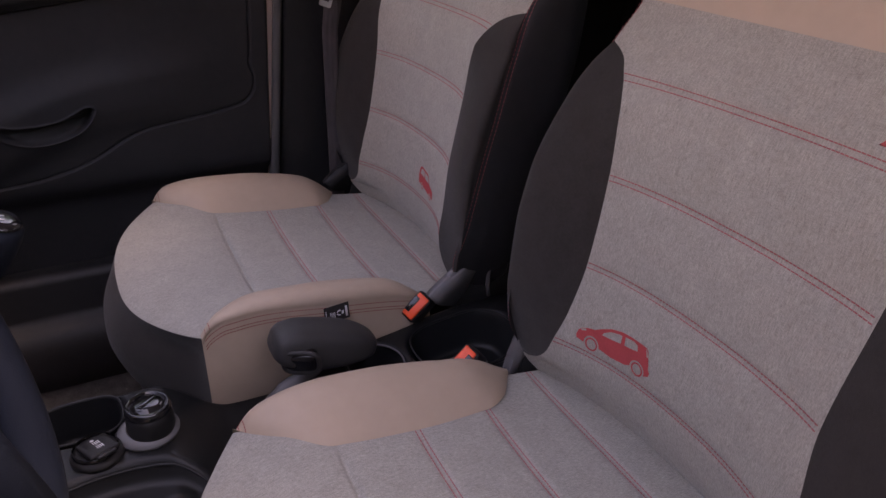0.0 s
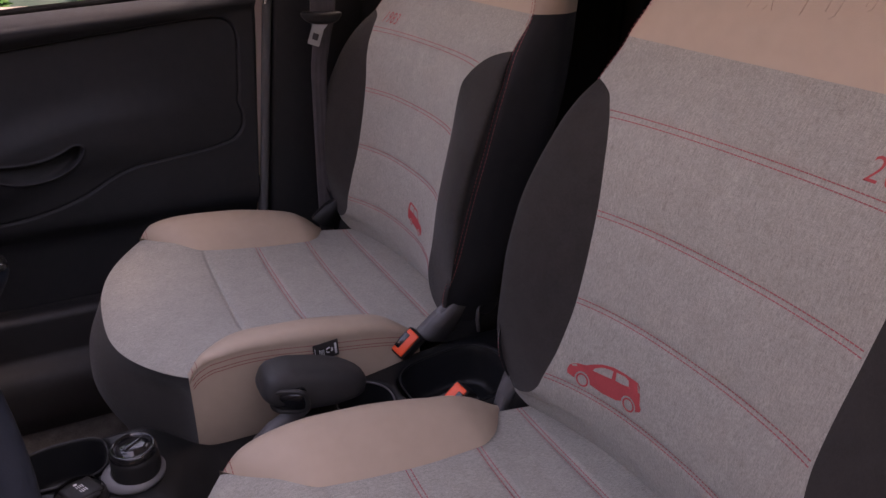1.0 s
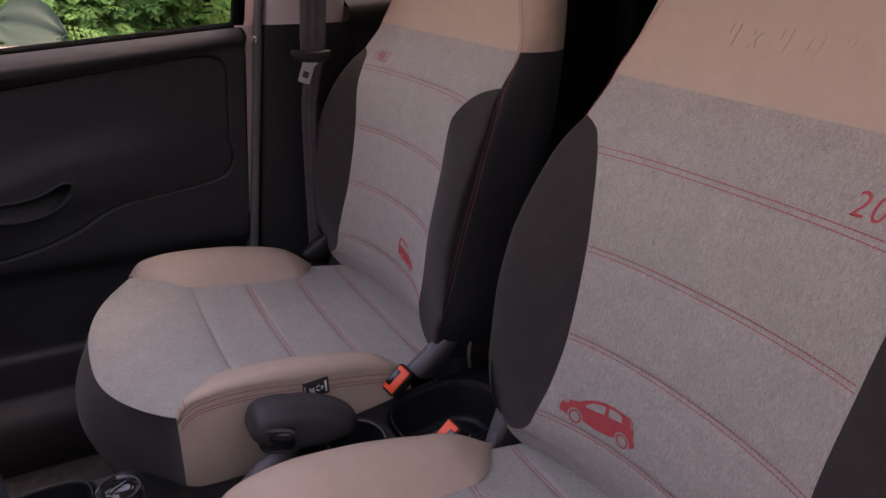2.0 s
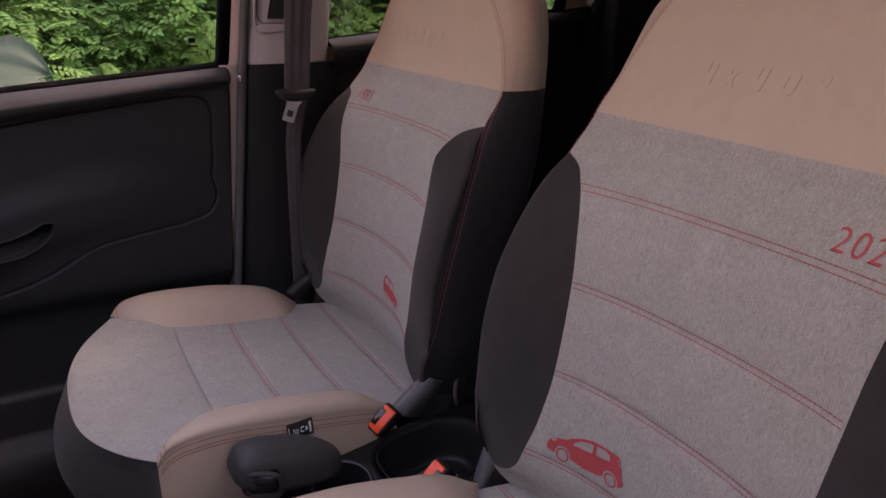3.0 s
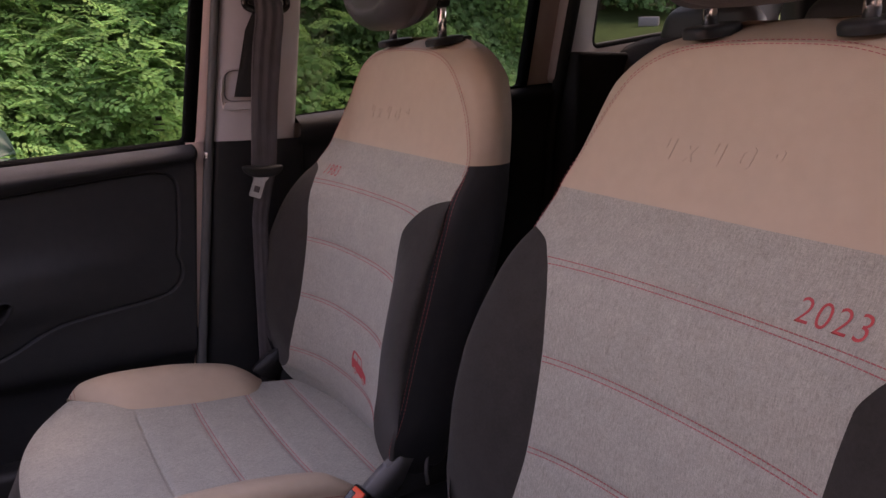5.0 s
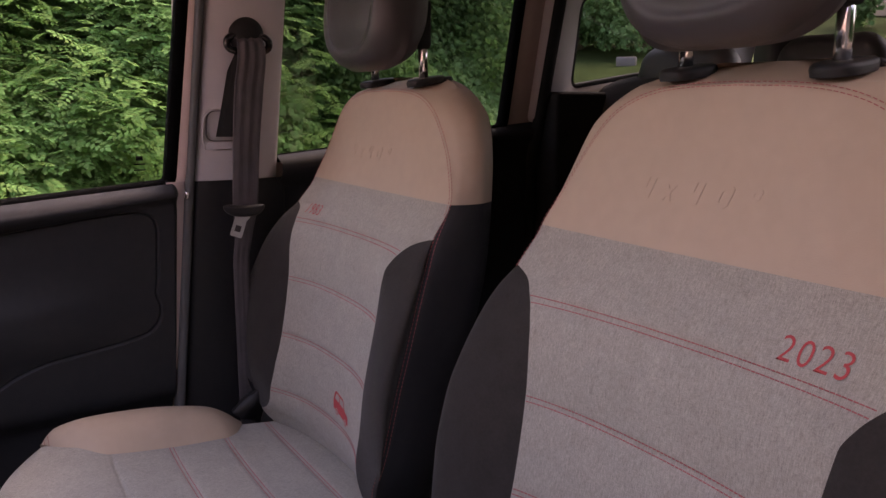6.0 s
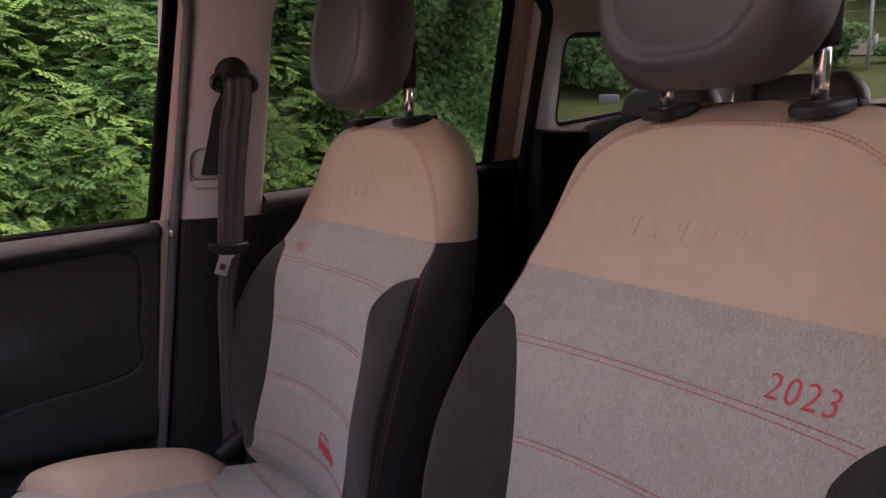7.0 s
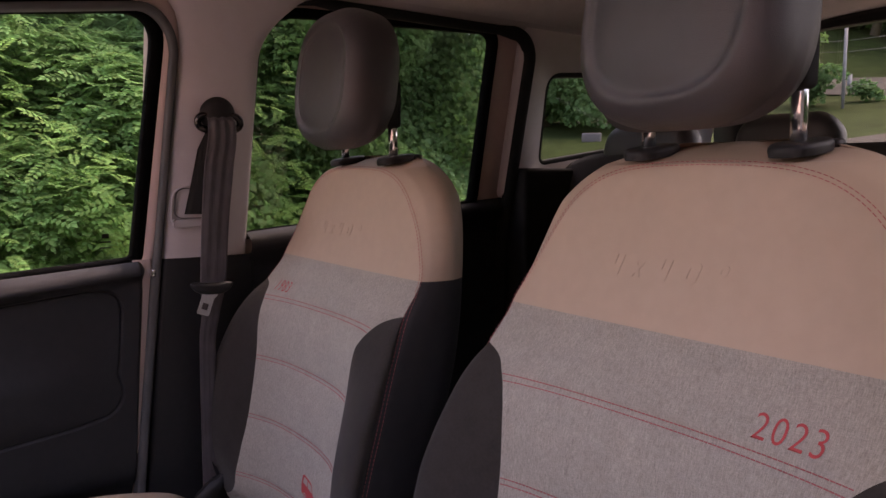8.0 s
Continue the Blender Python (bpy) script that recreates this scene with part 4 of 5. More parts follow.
part("window_pane", pane(grown(hole, 0.006), 0.0, -1), M_TINTED, nwin, "tinted side glass", smooth=False)
nc = part("pillar_c_near", pane([(-0.30, 0.86), (-0.29, 1.34), (-1.15, 1.36), (-1.15, 0.86)], -0.01, -1, 0.05), M_TRIM, None, smooth=False)
tagged(nc, "grey trimmed rear pillar", "pillar", kind="structure")

# open driver door, swung out from its front hinges
ndoor = empty("open_front_door", "wide open front door with black inner card", "car door", at=(-0.73, 1.46, 0))
turn = pose(0, 0, 0, 0, 0, -66)
part("door_card", moved(rounded_box(-0.03, 0.03, -0.94, 0.0, 0.12, 0.78, 0.02), turn), M_SOFT, ndoor, "black plastic door card")
part("door_skin", moved(rounded_box(-0.06, -0.031, -0.96, 0.0, 0.08, 0.79, 0.01), turn), M_PAINT, ndoor, "beige painted outer skin")
ol = [(-0.94, 0.78), (-0.91, 1.24), (-0.50, 1.22), (0.0, 0.86), (0.0, 0.78)]
bm = grid([[(x, y, z) for y, z in o] for o, x in ((grown(ol, 0.03), -0.02), (ol, -0.02), (ol, -0.05), (grown(ol, 0.03), -0.05))], close_u=True, close_v=True)
part("window_frame", moved(bm, turn), M_PAINT, ndoor, "beige painted window frame")

# roof and headliner
rows = []
for y in frange(-1.18, 0.91, 24):
    drop = 0.05 * max(0, (y - 0.45) / 0.5) ** 2 + 0.02 * max(0, (-y - 0.8) / 0.4) ** 2
    rows.append([(x, y, 1.385 - 0.10 * abs(x / 0.60) ** 3.2 - drop) for x in frange(-0.60, 0.60, 30)])
liner = part("ceiling", grid(rows), M_LINER, None)
tagged(liner, "warm grey cloth headliner", "ceiling", kind="structure")
rows = [[(x, y, 1.44 - 0.11 * abs(x / 0.66) ** 4) for x in frange(-0.66, 0.66, 16)] for y in frange(-1.2, 0.93, 8)]
roof = part("roof", grid(rows), M_PAINT, None)
tagged(roof, "beige painted car roof", "roof", kind="structure")
rows = []
for y in frange(-1.15, 1.05, 44):
    zt = 1.300 - 0.155 * max(0, y - 0.40) - 0.10 * max(0, y - 0.8) ** 2 - 0.03 * max(0, -y - 0.5)
    rows.append([(side_x(zt, 0.02), y, zt - 0.004), (side_x(zt, -0.022), y, zt - 0.002), (side_x(zt, -0.034), y, zt + 0.003), (side_x(zt, -0.050), y, zt + 0.014), (0.525, y, zt + 0.026), (0.46, y, zt + 0.052)])
rail = part("roof_rail_trim", grid(rows), M_TRIM, None)
tagged(rail, "warm grey roof rail trim", "trim", kind="structure")
near = part("roof_rail_trim", grid([[(-x, y, z) for x, y, z in row] for row in rows]), M_TRIM, None)
tagged(near, "warm grey roof rail trim", "trim", kind="structure")

# tailgate: frame and glass
tail = empty("tailgate", "closed tailgate with glass and black trim", "tailgate")
outer = [(-0.66, 0.80), (-0.60, 1.40), (0.60, 1.40), (0.66, 0.80)]
inner = [(-0.52, 0.93), (-0.47, 1.345), (0.47, 1.345), (0.52, 0.93)]
o2, i2 = arc_outline(outer, 0.04, 6), arc_outline(inner, 0.05, 6)
part("window_frame", grid([[(x, -1.10 - 0.25 * (1.35 - z) + d, z) for x, z in ol] for ol, d in ((o2, 0.0), (i2, 0.0), (i2, -0.04), (o2, -0.04))], close_u=True, close_v=True), M_PLASTIC, tail, "black tailgate frame")
bm = bmesh.new()
sheets = [[bm.verts.new((x, -1.11 - d - 0.25 * (1.35 - z), z)) for x, z in grown(i2, 0.01)] for d in (0.0, 0.004)]
for sheet in sheets:
    bm.faces.new(sheet)
for i in range(len(sheets[0])):
    j = (i + 1) % len(sheets[0])
    bm.faces.new((sheets[0][i], sheets[0][j], sheets[1][j], sheets[1][i]))
part("window_pane", bm, M_TINTED, tail, "tinted rear glass", smooth=False)
part("tailgate_card", rounded_box(-0.66, 0.66, -1.30, -1.20, 0.05, 0.86, 0.02), M_PLASTIC, tail, "black plastic tailgate lining")

# windscreen frame, dashboard
dash = empty("dashboard", "dark grained plastic dashboard below the windscreen", "dashboard")
rows = []
for x in frange(-0.68, 0.68, 24):
    rows.append([(x, y, z) for y, z in ((1.22, 0.15), (1.20, 0.40), (1.20, 0.55), (1.18, 0.68), (1.20, 0.74), (1.27, 0.78), (1.38, 0.80), (1.60, 0.80), (1.62, 0.2))])
part("dash_top", grid(rows), M_PLASTIC, dash, "dark grained plastic")
bm = grid([[(x, 1.60 - 0.0 * x, 0.82), (x * 0.85, 0.92, 1.36)] for x in frange(-0.68, 0.68, 8)])
gl = part("windscreen", bm, M_GLASS, None, smooth=False)
gl.visible_shadow = False
tagged(gl, "clear windscreen glass", "windscreen", kind="structure")
for s in (-1, 1):
    ap = part("pillar_a", tube([(s * 0.69, 1.62, 0.80), (s * 0.64, 1.30, 1.08), (s * 0.585, 0.92, 1.31)], 0.035, 10), M_TRIM, None)
    tagged(ap, "grey trimmed windscreen pillar", "pillar", kind="structure")

# floor, sill
rows = [[(x, y, 0.0 + 0.004 * noise.noise((x * 30, y * 30, 0))) for x in frange(-0.70, 0.72, 30)] for y in frange(-1.2, 1.6, 50)]
fl = part("floor", grid(rows), M_CARPET, None)
tagged(fl, "dark grey carpeted car floor", "floor", kind="structure")
rows = []
for y in frange(-0.3, 1.5, 30):
    k = max(0.0, (y - 0.93) / 0.3)
    rows.append([(0.70, y, 0.222), (0.655, y, 0.229), (0.640, y, 0.224), (0.634, y, 0.212), (0.632, y, 0.150), (0.626, y, 0.138), (0.605, y, 0.130), (0.588, y, 0.112), (0.580, y, 0.08), (0.582, y, 0.04), (0.592, y, 0.012), (0.60, y, -0.01)])
sl = part("sill_trim", grid(rows), M_PLASTIC, None)
tagged(sl, "black plastic door sill trim", "trim", kind="structure")

# rear bench
bench = empty("rear_bench", "dark cloth rear bench with two headrests", "bench seat")
rows = []
for x in frange(-0.66, 0.66, 60):
    e = abs(x / 0.71)
    rows.append([(x, y, z - 0.09 * e**9) for y, z in ((-0.05, 0.28), (-0.03, 0.36), (-0.07, 0.40), (-0.36, 0.36), (-0.41, 0.45), (-0.46, 0.75), (-0.49, 0.95), (-0.505, 1.000), (-0.53, 1.018), (-0.58, 1.018), (-0.61, 0.995), (-0.62, 0.94), (-0.58, 0.30))])
part("bench_cover", grid(rows), M_DARK, bench, "dark cloth bench cover")
for x, w in ((0.385, 0.130), (0.042, 0.110), (-0.335, 0.110)):
    bm = rounded_box(-w, w, -0.040, 0.040, -0.060, 0.050, 0.038, 6)
    for v in bm.verts:  # rounder crown, narrower towards the top
        k = (v.co.z + 0.060) / 0.110
        v.co.x *= 1.04 - 0.16 * k**3
        v.co.z -= 0.016 * (v.co.x / w) ** 2 * k
    part("headrest", moved(bm, pose(x, -0.56, 1.038, 8)), M_VINYL, bench, "dark vinyl headrest")

# ---------- outside ----------
rows = [[(x, y, -0.42 + 0.0) for x in (-60, -8, -2, 2, 6, 12, 60)] for y in (-80, -30, -12, -6, -2, 2, 6, 30, 80)]
gr = part("ground", grid(rows), M_GRASS, None)
tagged(gr, "mown lawn with thin patches", "ground", kind="structure")
# ground out of view, added for its reddish bounce into the cabin
yard = part("yard", grid([[(x, y, -0.41 + 0.01 * noise.noise((x, y, 3))) for x in frange(-14, 2.3, 24)] for y in frange(-3.6, 16, 26)]), M_YARD, None)
tagged(yard, "unseen ground under the car, reddish for a warm bounce", "yard", kind="structure")


def mesh_from(name, verts, faces, material, thing_label, category, kind="stuff", parent=None):
    """One mesh from arrays of places and of quads."""
    me = bpy.data.meshes.new(name)
    me.vertices.add(len(verts))
    me.vertices.foreach_set("co", np.asarray(verts, np.float32).ravel())
    n = len(faces)
    me.loops.add(n * 4)
    me.polygons.add(n)
    me.loops.foreach_set("vertex_index", np.asarray(faces, np.int32).ravel())
    me.polygons.foreach_set("loop_start", np.arange(0, 4 * n, 4, dtype=np.int32))
    me.update(calc_edges=True)
    me.materials.append(material)
    ob = new(name, me)
    ob.parent = parent
    if thing_label:
        tagged(ob, thing_label, category, kind=kind)
    return ob


def leaflet(cx, cy, ang, ln, wd):
    """Four corners of a slightly folded leaflet."""
    c, s = math.cos(ang), math.sin(ang)
    pts = [(0, 0, 0), (0.5, -0.5, 0.10), (1, 0, -0.06), (0.45, 0.5, 0.10)]
    return [(cx + c * x * ln - s * y * wd, cy + s * x * ln + c * y * wd, z * wd) for x, y, z in pts]


def spray(pairs=6, ln=0.22, wd=0.120):
    """A feathered leaf, one long along x, with leaflets in pairs and one at the tip."""
    v = []
    for i in range(pairs):
        x = 0.16 + 0.70 * i / (pairs - 1)
        k = 1 - 0.35 * abs(i / (pairs - 1) - 0.45)
        for s in (-1, 1):
            v += leaflet(x, 0, s * radians(68 - 14 * i / pairs), ln * k, wd * k)
    v += leaflet(0.90, 0, 0, ln * 0.9, wd)
    v = np.array(v)
    v[:, 2] -= 0.16 * v[:, 0] ** 2
    return v


def broad():
    v = []
    for a, l in ((0, 1.0), (0.7, 0.75), (-0.7, 0.75)):
        v += leaflet(0, 0, a, l, 0.55)
    v = np.array(v)
    v[:, 2] -= 0.2 * (v[:, 0] ** 2)
    return v


def scatter(rng, template, places, outward, size, flat=1.0, loose=0.3, hang=0.0):
    """Copies of a leaf at places: fanned along the outward ways, faces turned up (flat) or out."""
    n, m = len(places), len(template)
    d = outward + rng.normal(0, 0.55, (n, 3))
    d[:, 2] = 0.35 * d[:, 2] - 0.12
    if hang:
        d = rng.normal(0, 0.6, (n, 3)) + 0.3 * outward
        d[:, 2] -= hang
    d /= np.linalg.norm(d, axis=1, keepdims=True)
    up = np.array([0, 0, flat]) + 0.7 * outward + rng.normal(0, loose, (n, 3))
    s = np.cross(up, d)
    s /= np.linalg.norm(s, axis=1, keepdims=True) + 1e-9
    u = np.cross(d, s)
    R = np.stack([d, s, u], 2)
    k = size * rng.uniform(0.65, 1.25, n)
    v = np.einsum("nij,mj->nmi", R, template) * k[:, None, None] + places[:, None]
    f = np.arange(n * m).reshape(-1, 4)
    return v.reshape(-1, 3), f


def clumps(rng, centres, radii, per, squash=0.8):
    """Places on and in lumpy balls, with the ways out of them."""
    P, O = [], []
    for c, r in zip(centres, radii):
        n = int(per * r * r)
        o = rng.normal(0, 1, (n, 3))
        o /= np.linalg.norm(o, axis=1, keepdims=True)
        o[:, 2] = np.where(o[:, 2] < -0.3, -o[:, 2], o[:, 2])
        k = rng.uniform(0.55, 1.0, n) ** 0.6
        P.append(c + o * r * k[:, None] * np.array([1, 1, squash]))
        O.append(o)
    return np.concatenate(P), np.concatenate(O)


def thicket(rng, n, y0, y1, z0, z1, x0, lean, lump, depth):
    """Places on a lumpy slope of foliage that leans away from the car, some set deeper in."""
    y, z = rng.uniform(y0, y1, n), rng.uniform(z0, z1, n)
    ph = rng.uniform(0, 6.28, (14, 2))
    w = rng.uniform(1.2, 7.5, (14, 2))
    b = np.zeros(n)
    for i in range(14):
        b += np.sin(y * w[i, 0] + ph[i, 0]) * np.sin(z * w[i, 1] + ph[i, 1]) / (1 + 0.25 * w[i].sum())
    x = x0 + lean * (z - z0) - lump * b + rng.exponential(depth, n)
    o = np.stack([-0.9 + 0 * y, rng.normal(0, 0.5, n), 0.25 + 0 * y], 1)
    return np.stack([x, y, z], 1), o / np.linalg.norm(o, axis=1, keepdims=True)


GROUND = -0.42
rng = np.random.default_rng(7)


SPRAY, BROAD = spray(), broad()
# feathered scrub beside the front window
P, O = thicket(rng, 16500, -1.3, 3.6, GROUND, 1.80, 2.80, 0.42, 0.25, 0.14)
v, f = scatter(rng, SPRAY, P, O, 0.18, 0.9, 0.22)
mesh_from("scrub_foliage", v, f, M_LEAF, "feathery mid-green leaves of the roadside scrub", "shrub")
P, O = thicket(rng, 2600, -1.1, 3.6, GROUND, 1.6, 2.62, 0.42, 0.34, 0.07)
v, f = scatter(rng, SPRAY, P, O, 0.16, 1.0, 0.2)
mesh_from("scrub_young_shoots", v, f, M_LEAF2, "bright yellow-green young leaves of the scrub", "shrub")
# taller feathered trees behind the scrub
P, O = thicket(rng, 9000, -0.8, 5.2, 0.9, 3.9, 4.1, 0.15, 0.45, 0.25)
v, f = scatter(rng, SPRAY, P, O, 0.27, 0.7, 0.3)
mesh_from("tall_scrub_foliage", v, f, M_LEAF3, "darker drooping leaves of the taller scrub", "shrub")
# broad-leaved hedge beside the rear window
P, O = thicket(rng, 52000, -2.7, -0.3, GROUND, 3.2, 3.3, 0.14, 0.30, 0.10)
v, f = scatter(rng, BROAD, P, O, 0.047, 0.45, 0.3, 0.7)
mesh_from("hedge_foliage", v, f, M_LEAF3, "dark ivy-like leaves of a tall hedge", "hedge")
P, O = thicket(rng, 9000, -2.65, -0.5, GROUND, 2.6, 3.2, 0.16, 0.34, 0.05)
v, f = scatter(rng, BROAD, P, O, 0.046, 0.5, 0.3, 0.6)
mesh_from("hedge_light_leaves", v, f, M_LEAF, "lighter green leaves in the hedge", "hedge")
# green sheet behind the leaves, coloured as the shade inside the thicket
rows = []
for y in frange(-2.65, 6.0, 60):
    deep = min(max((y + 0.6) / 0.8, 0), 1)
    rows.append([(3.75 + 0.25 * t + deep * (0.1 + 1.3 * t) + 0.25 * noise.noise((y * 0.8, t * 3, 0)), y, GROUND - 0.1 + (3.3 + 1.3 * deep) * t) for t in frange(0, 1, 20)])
th = part("thicket_shade_sheet", grid(rows), M_SHADE, None)
tagged(th, "mottled green sheet painted as the shade inside the thicket", "thicket", kind="backdrop")
# stems of the taller scrub
for k in range(12):
    y = rng.uniform(-1.0, 4.6)
    x = rng.uniform(4.1, 4.6)
    path, p, d = [], Vector((x, y, GROUND)), Vector((rng.uniform(-0.1, 0.1), rng.uniform(-0.25, 0.25), 1))
    for i in range(13):
        path.append(p.copy())
        p += d.normalized() * 0.33
        d += Vector((rng.uniform(-0.1, 0.1), rng.uniform(-0.2, 0.2), 0))
    st = part("shrub_stem", tube(path, [0.026 * (1 - 0.065 * i) for i in range(13)], 7), M_BARK, None)
    tagged(st, "thin grey-brown stem in the scrub", "stem", "scrub stems")


def broad_leaved_plant(x, y, leaves):
    """A ground plant whose stalks carry large pale leaves."""
    pl = empty("broad_leaved_plant", "plant with large pale grey-green leaves before the scrub", "plant", "pale plants", at=(x, y, GROUND))
    for dx, dy, dz, size, yaw, pitch in leaves:
        part("stalk", tube([(0, 0, 0), (dx * 0.3, dy * 0.3, dz * 0.6), (dx, dy, dz)], [0.012, 0.009, 0.005], 7), M_LEAF, pl)
        rows = []
        for a in frange(0, 1, 16):
            w = size * 0.56 * math.sin(math.pi * a**0.75) ** 0.8 * (1 + 0.06 * math.sin(a * 40))
            rows.append([(size * a, w * b, 0.10 * size * abs(b) - 0.25 * size * a * a - 0.02 * size * math.cos(b * 9)) for b in frange(-1, 1, 14)])
        part("leaf", moved(grid(rows), pose(dx, dy, dz, 40, pitch, yaw)), M_PALE, pl, "large pale leaf")


broad_leaved_plant(2.45, 0.95, [(0.0, 0.06, 1.09, 0.23, -110, 5), (-0.05, 0.0, 0.92, 0.24, -60, 15), (0.05, -0.2, 0.85, 0.22, -120, 12)])
broad_leaved_plant(2.35, 1.75, [(0.0, 0.0, 0.95, 0.30, -80, 8), (0.0, 0.1, 0.75, 0.26, 60, 10)])


def bank_z(x, y):
    """Height of the grass slope behind the car."""
    g = -y + 0.45 * max(0.0, x - 4.0)
    z = float(np.interp(g, (0, 4.5, 7, 7.6, 11.45, 13.3, 15.1, 18.8, 30, 60), (-0.41, -0.41, 1.22, 1.38, 1.98, 2.28, 2.77, 3.5, 5.2, 8.5)))
    return z + 0.30 * min(max((g - 15) / 4, 0), 1) * min(max(x - 7.0, -2.0), 4.0)


def tree(x, y, h, r, seed, leaf_m, low=0.25, leaf=0.17):
    """A tapered trunk with limbs and a crown of many leaf clumps."""
    g = np.random.default_rng(seed)
    t = empty("tree", "leafy green tree beyond the lawn", "tree", "far trees", at=(x, y, bank_z(x, y) - 0.05))
    path = [(g.normal(0, 0.03) * i, g.normal(0, 0.03) * i, h * 0.09 * i) for i in range(9)]
    part("trunk", tube(path, [0.16 * (1 - 0.09 * i) * h / 6 for i in range(9)], 9), M_BARK, t)
    cs, rs = [], []
    for i in range(26):
        a, k = g.uniform(0, 6.28), g.uniform(0.2, 1)
        q = (r * k * math.cos(a), r * k * math.sin(a), h * g.uniform(low, 1.0))
        cs.append(q)
        rs.append(r * g.uniform(0.28, 0.5))
        if i < 8:
            part("limb", tube([path[3 + i % 5], (q[0] * 0.5, q[1] * 0.5, q[2] * 0.9), q], [0.05, 0.03, 0.012], 6), M_BARK, t)
    P, O = clumps(g, np.array(cs), np.array(rs), 620)
    v, f = scatter(g, BROAD, P, O, leaf, 0.5, 0.35, 0.5)
    mesh_from("crown", v, f, leaf_m, "", "", parent=t)


tree(8.6, -8.0, 3.6, 1.5, 11, M_LEAF3, 0.08, 0.12)
tree(10.2, -8.6, 4.2, 1.8, 12, M_LEAF3, 0.08, 0.12)
tree(7.4, -8.3, 3.2, 1.3, 19, M_LEAF3, 0.08, 0.11)
tree(6.6, -20.5, 5.0, 2.2, 13, M_LEAF3, 0.05)
tree(9.0, -20.5, 5.0, 2.2, 14, M_LEAF3, 0.05)
tree(11.2, -21.0, 5.5, 2.4, 15, M_LEAF3, 0.05)
tree(13.5, -21.5, 5.5, 2.4, 20, M_LEAF3, 0.05)
tree(7.8, -24.0, 8.0, 3.0, 16, M_LEAF3, 0.10)
tree(11.5, -25.0, 8.0, 3.2, 17, M_LEAF3, 0.10)
tree(4.0, -23.0, 7.0, 2.8, 18, M_LEAF3, 0.10)


def bush(x, y, h, r, seed, leaf_m, label):
    g = np.random.default_rng(seed)
    z0 = bank_z(x, y)
    cs = [(x + g.uniform(-0.5, 0.5) * r, y + g.uniform(-0.5, 0.5) * r, z0 + h * q) for q in (0.2, 0.35, 0.5, 0.65, 0.8)]
    P, O = clumps(g, np.array(cs), np.full(5, r * 0.6), 2600)
    v, f = scatter(g, BROAD, P, O, 0.075, 0.5, 0.35, 0.3)
    mesh_from("bush", v, f, leaf_m, label, "bush", kind="")


bush(5.55, -11.0, 0.75, 0.42, 31, M_LEAF3, "dark rounded bush beside the wire fence")
bush(5.15, -12.0, 0.30, 0.28, 32, M_LEAF3, "small low bush on the grass slope")
bush(5.95, -11.6, 1.30, 0.30, 33, M_LEAF2, "tall yellowish bush beside the wire fence")
bush(7.15, -7.45, 0.8, 0.62, 34, M_LEAF3, "dark bush at the foot of the trees")
bush(8.0, -7.9, 1.1, 0.75, 35, M_LEAF3, "dark bush at the foot of the trees")
bush(8.9, -8.3, 1.0, 0.75, 36, M_LEAF, "light green bush at the foot of the trees")

# grass slope, gravel tracks, fence behind the car
rows = []
for y in frange(-60, -3.8, 150):
    rows.append([(x, y, bank_z(x, y) + 0.03 * noise.noise((x * 0.7, y * 0.7, 1))) for x in frange(-20, 40, 100)])
lb = part("lawn_bank", grid(rows), M_GRASS, None)
tagged(lb, "gently rising mown grass bank", "lawn", kind="structure")


def track(ends, half, n=30):
    (xa, ya), (xb, yb) = ends
    rows = []
    for t in frange(0, 1, n):
        x, y = xa + (xb - xa) * t, ya + (yb - ya) * t + 0.12 * math.sin(t * 7)
        w = half * (1 + 0.25 * math.sin(t * 11))
        rows.append([(x, y + w * o, bank_z(x, y + w * o) + 0.045 - 0.02 * abs(o) ** 4) for o in (-1, -0.6, 0, 0.6, 1)])
    gt = part("gravel_track", grid(rows), M_GRAVEL, None)
    tagged(gt, "pale gravel track across the grass", "track", kind="structure")


track(((0.5, -7.2), (3.5, -7.1)), 0.32)
track(((4.2, -13.2), (6.9, -13.6)), 0.75)
fence = empty("wire_fence", "wire fence on thin galvanised posts", "fence", at=(0, 0, 0))
posts = [(1.6, -10.0, 1.3), (5.07, -11.0, 1.3), (8.4, -12.0, 1.3)]
for x, y, h in posts:
    part("post", tube([(x, y, bank_z(x, y) - 0.1), (x, y, bank_z(x, y) + h)], 0.026, 8), M_ZINC, fence, "galvanised post")
for h in (0.35, 0.86, 1.03):
    part("wire", tube([(x, y, bank_z(x, y) + h) for x, y, q in posts], 0.0022, 4), M_ZINC, fence)
sp = part("short_post", tube([(5.95, -13.0, bank_z(5.95, -13.0) - 0.05), (5.95, -13.0, bank_z(5.95, -13.0) + 0.32)], 0.04, 8), M_ZINC, None)
tagged(sp, "short weathered post beside the gravel track", "post")
cb = part("concrete_block", moved(rounded_box(-0.13, 0.13, -0.05, 0.05, 0, 0.13, 0.015), pose(6.35, -6.75, bank_z(6.35, -6.75) - 0.02, 0, 0, 35)), M_HINGE, None)
tagged(cb, "weathered grey concrete block on the grass", "block")

# unseen hedge added behind the camera: closes the yard, limits light through the door
P, O = thicket(rng, 36000, -4.0, 7.0, GROUND, 2.8, -4.3, 0.0, 0.25, 0.15)
v, f = scatter(rng, BROAD, P, O * np.array([-1, 1, 1]), 0.11, 0.5, 0.3, 0.5)
mesh_from("unseen_hedge_foliage", v, f, M_LEAF3, "added unseen hedge that limits light through the open door", "hedge")
yh = part("unseen_hedge_backing", rounded_box(-5.4, -4.4, -4.0, 7.0, GROUND, 2.7, 0.2), M_SHADE, None)
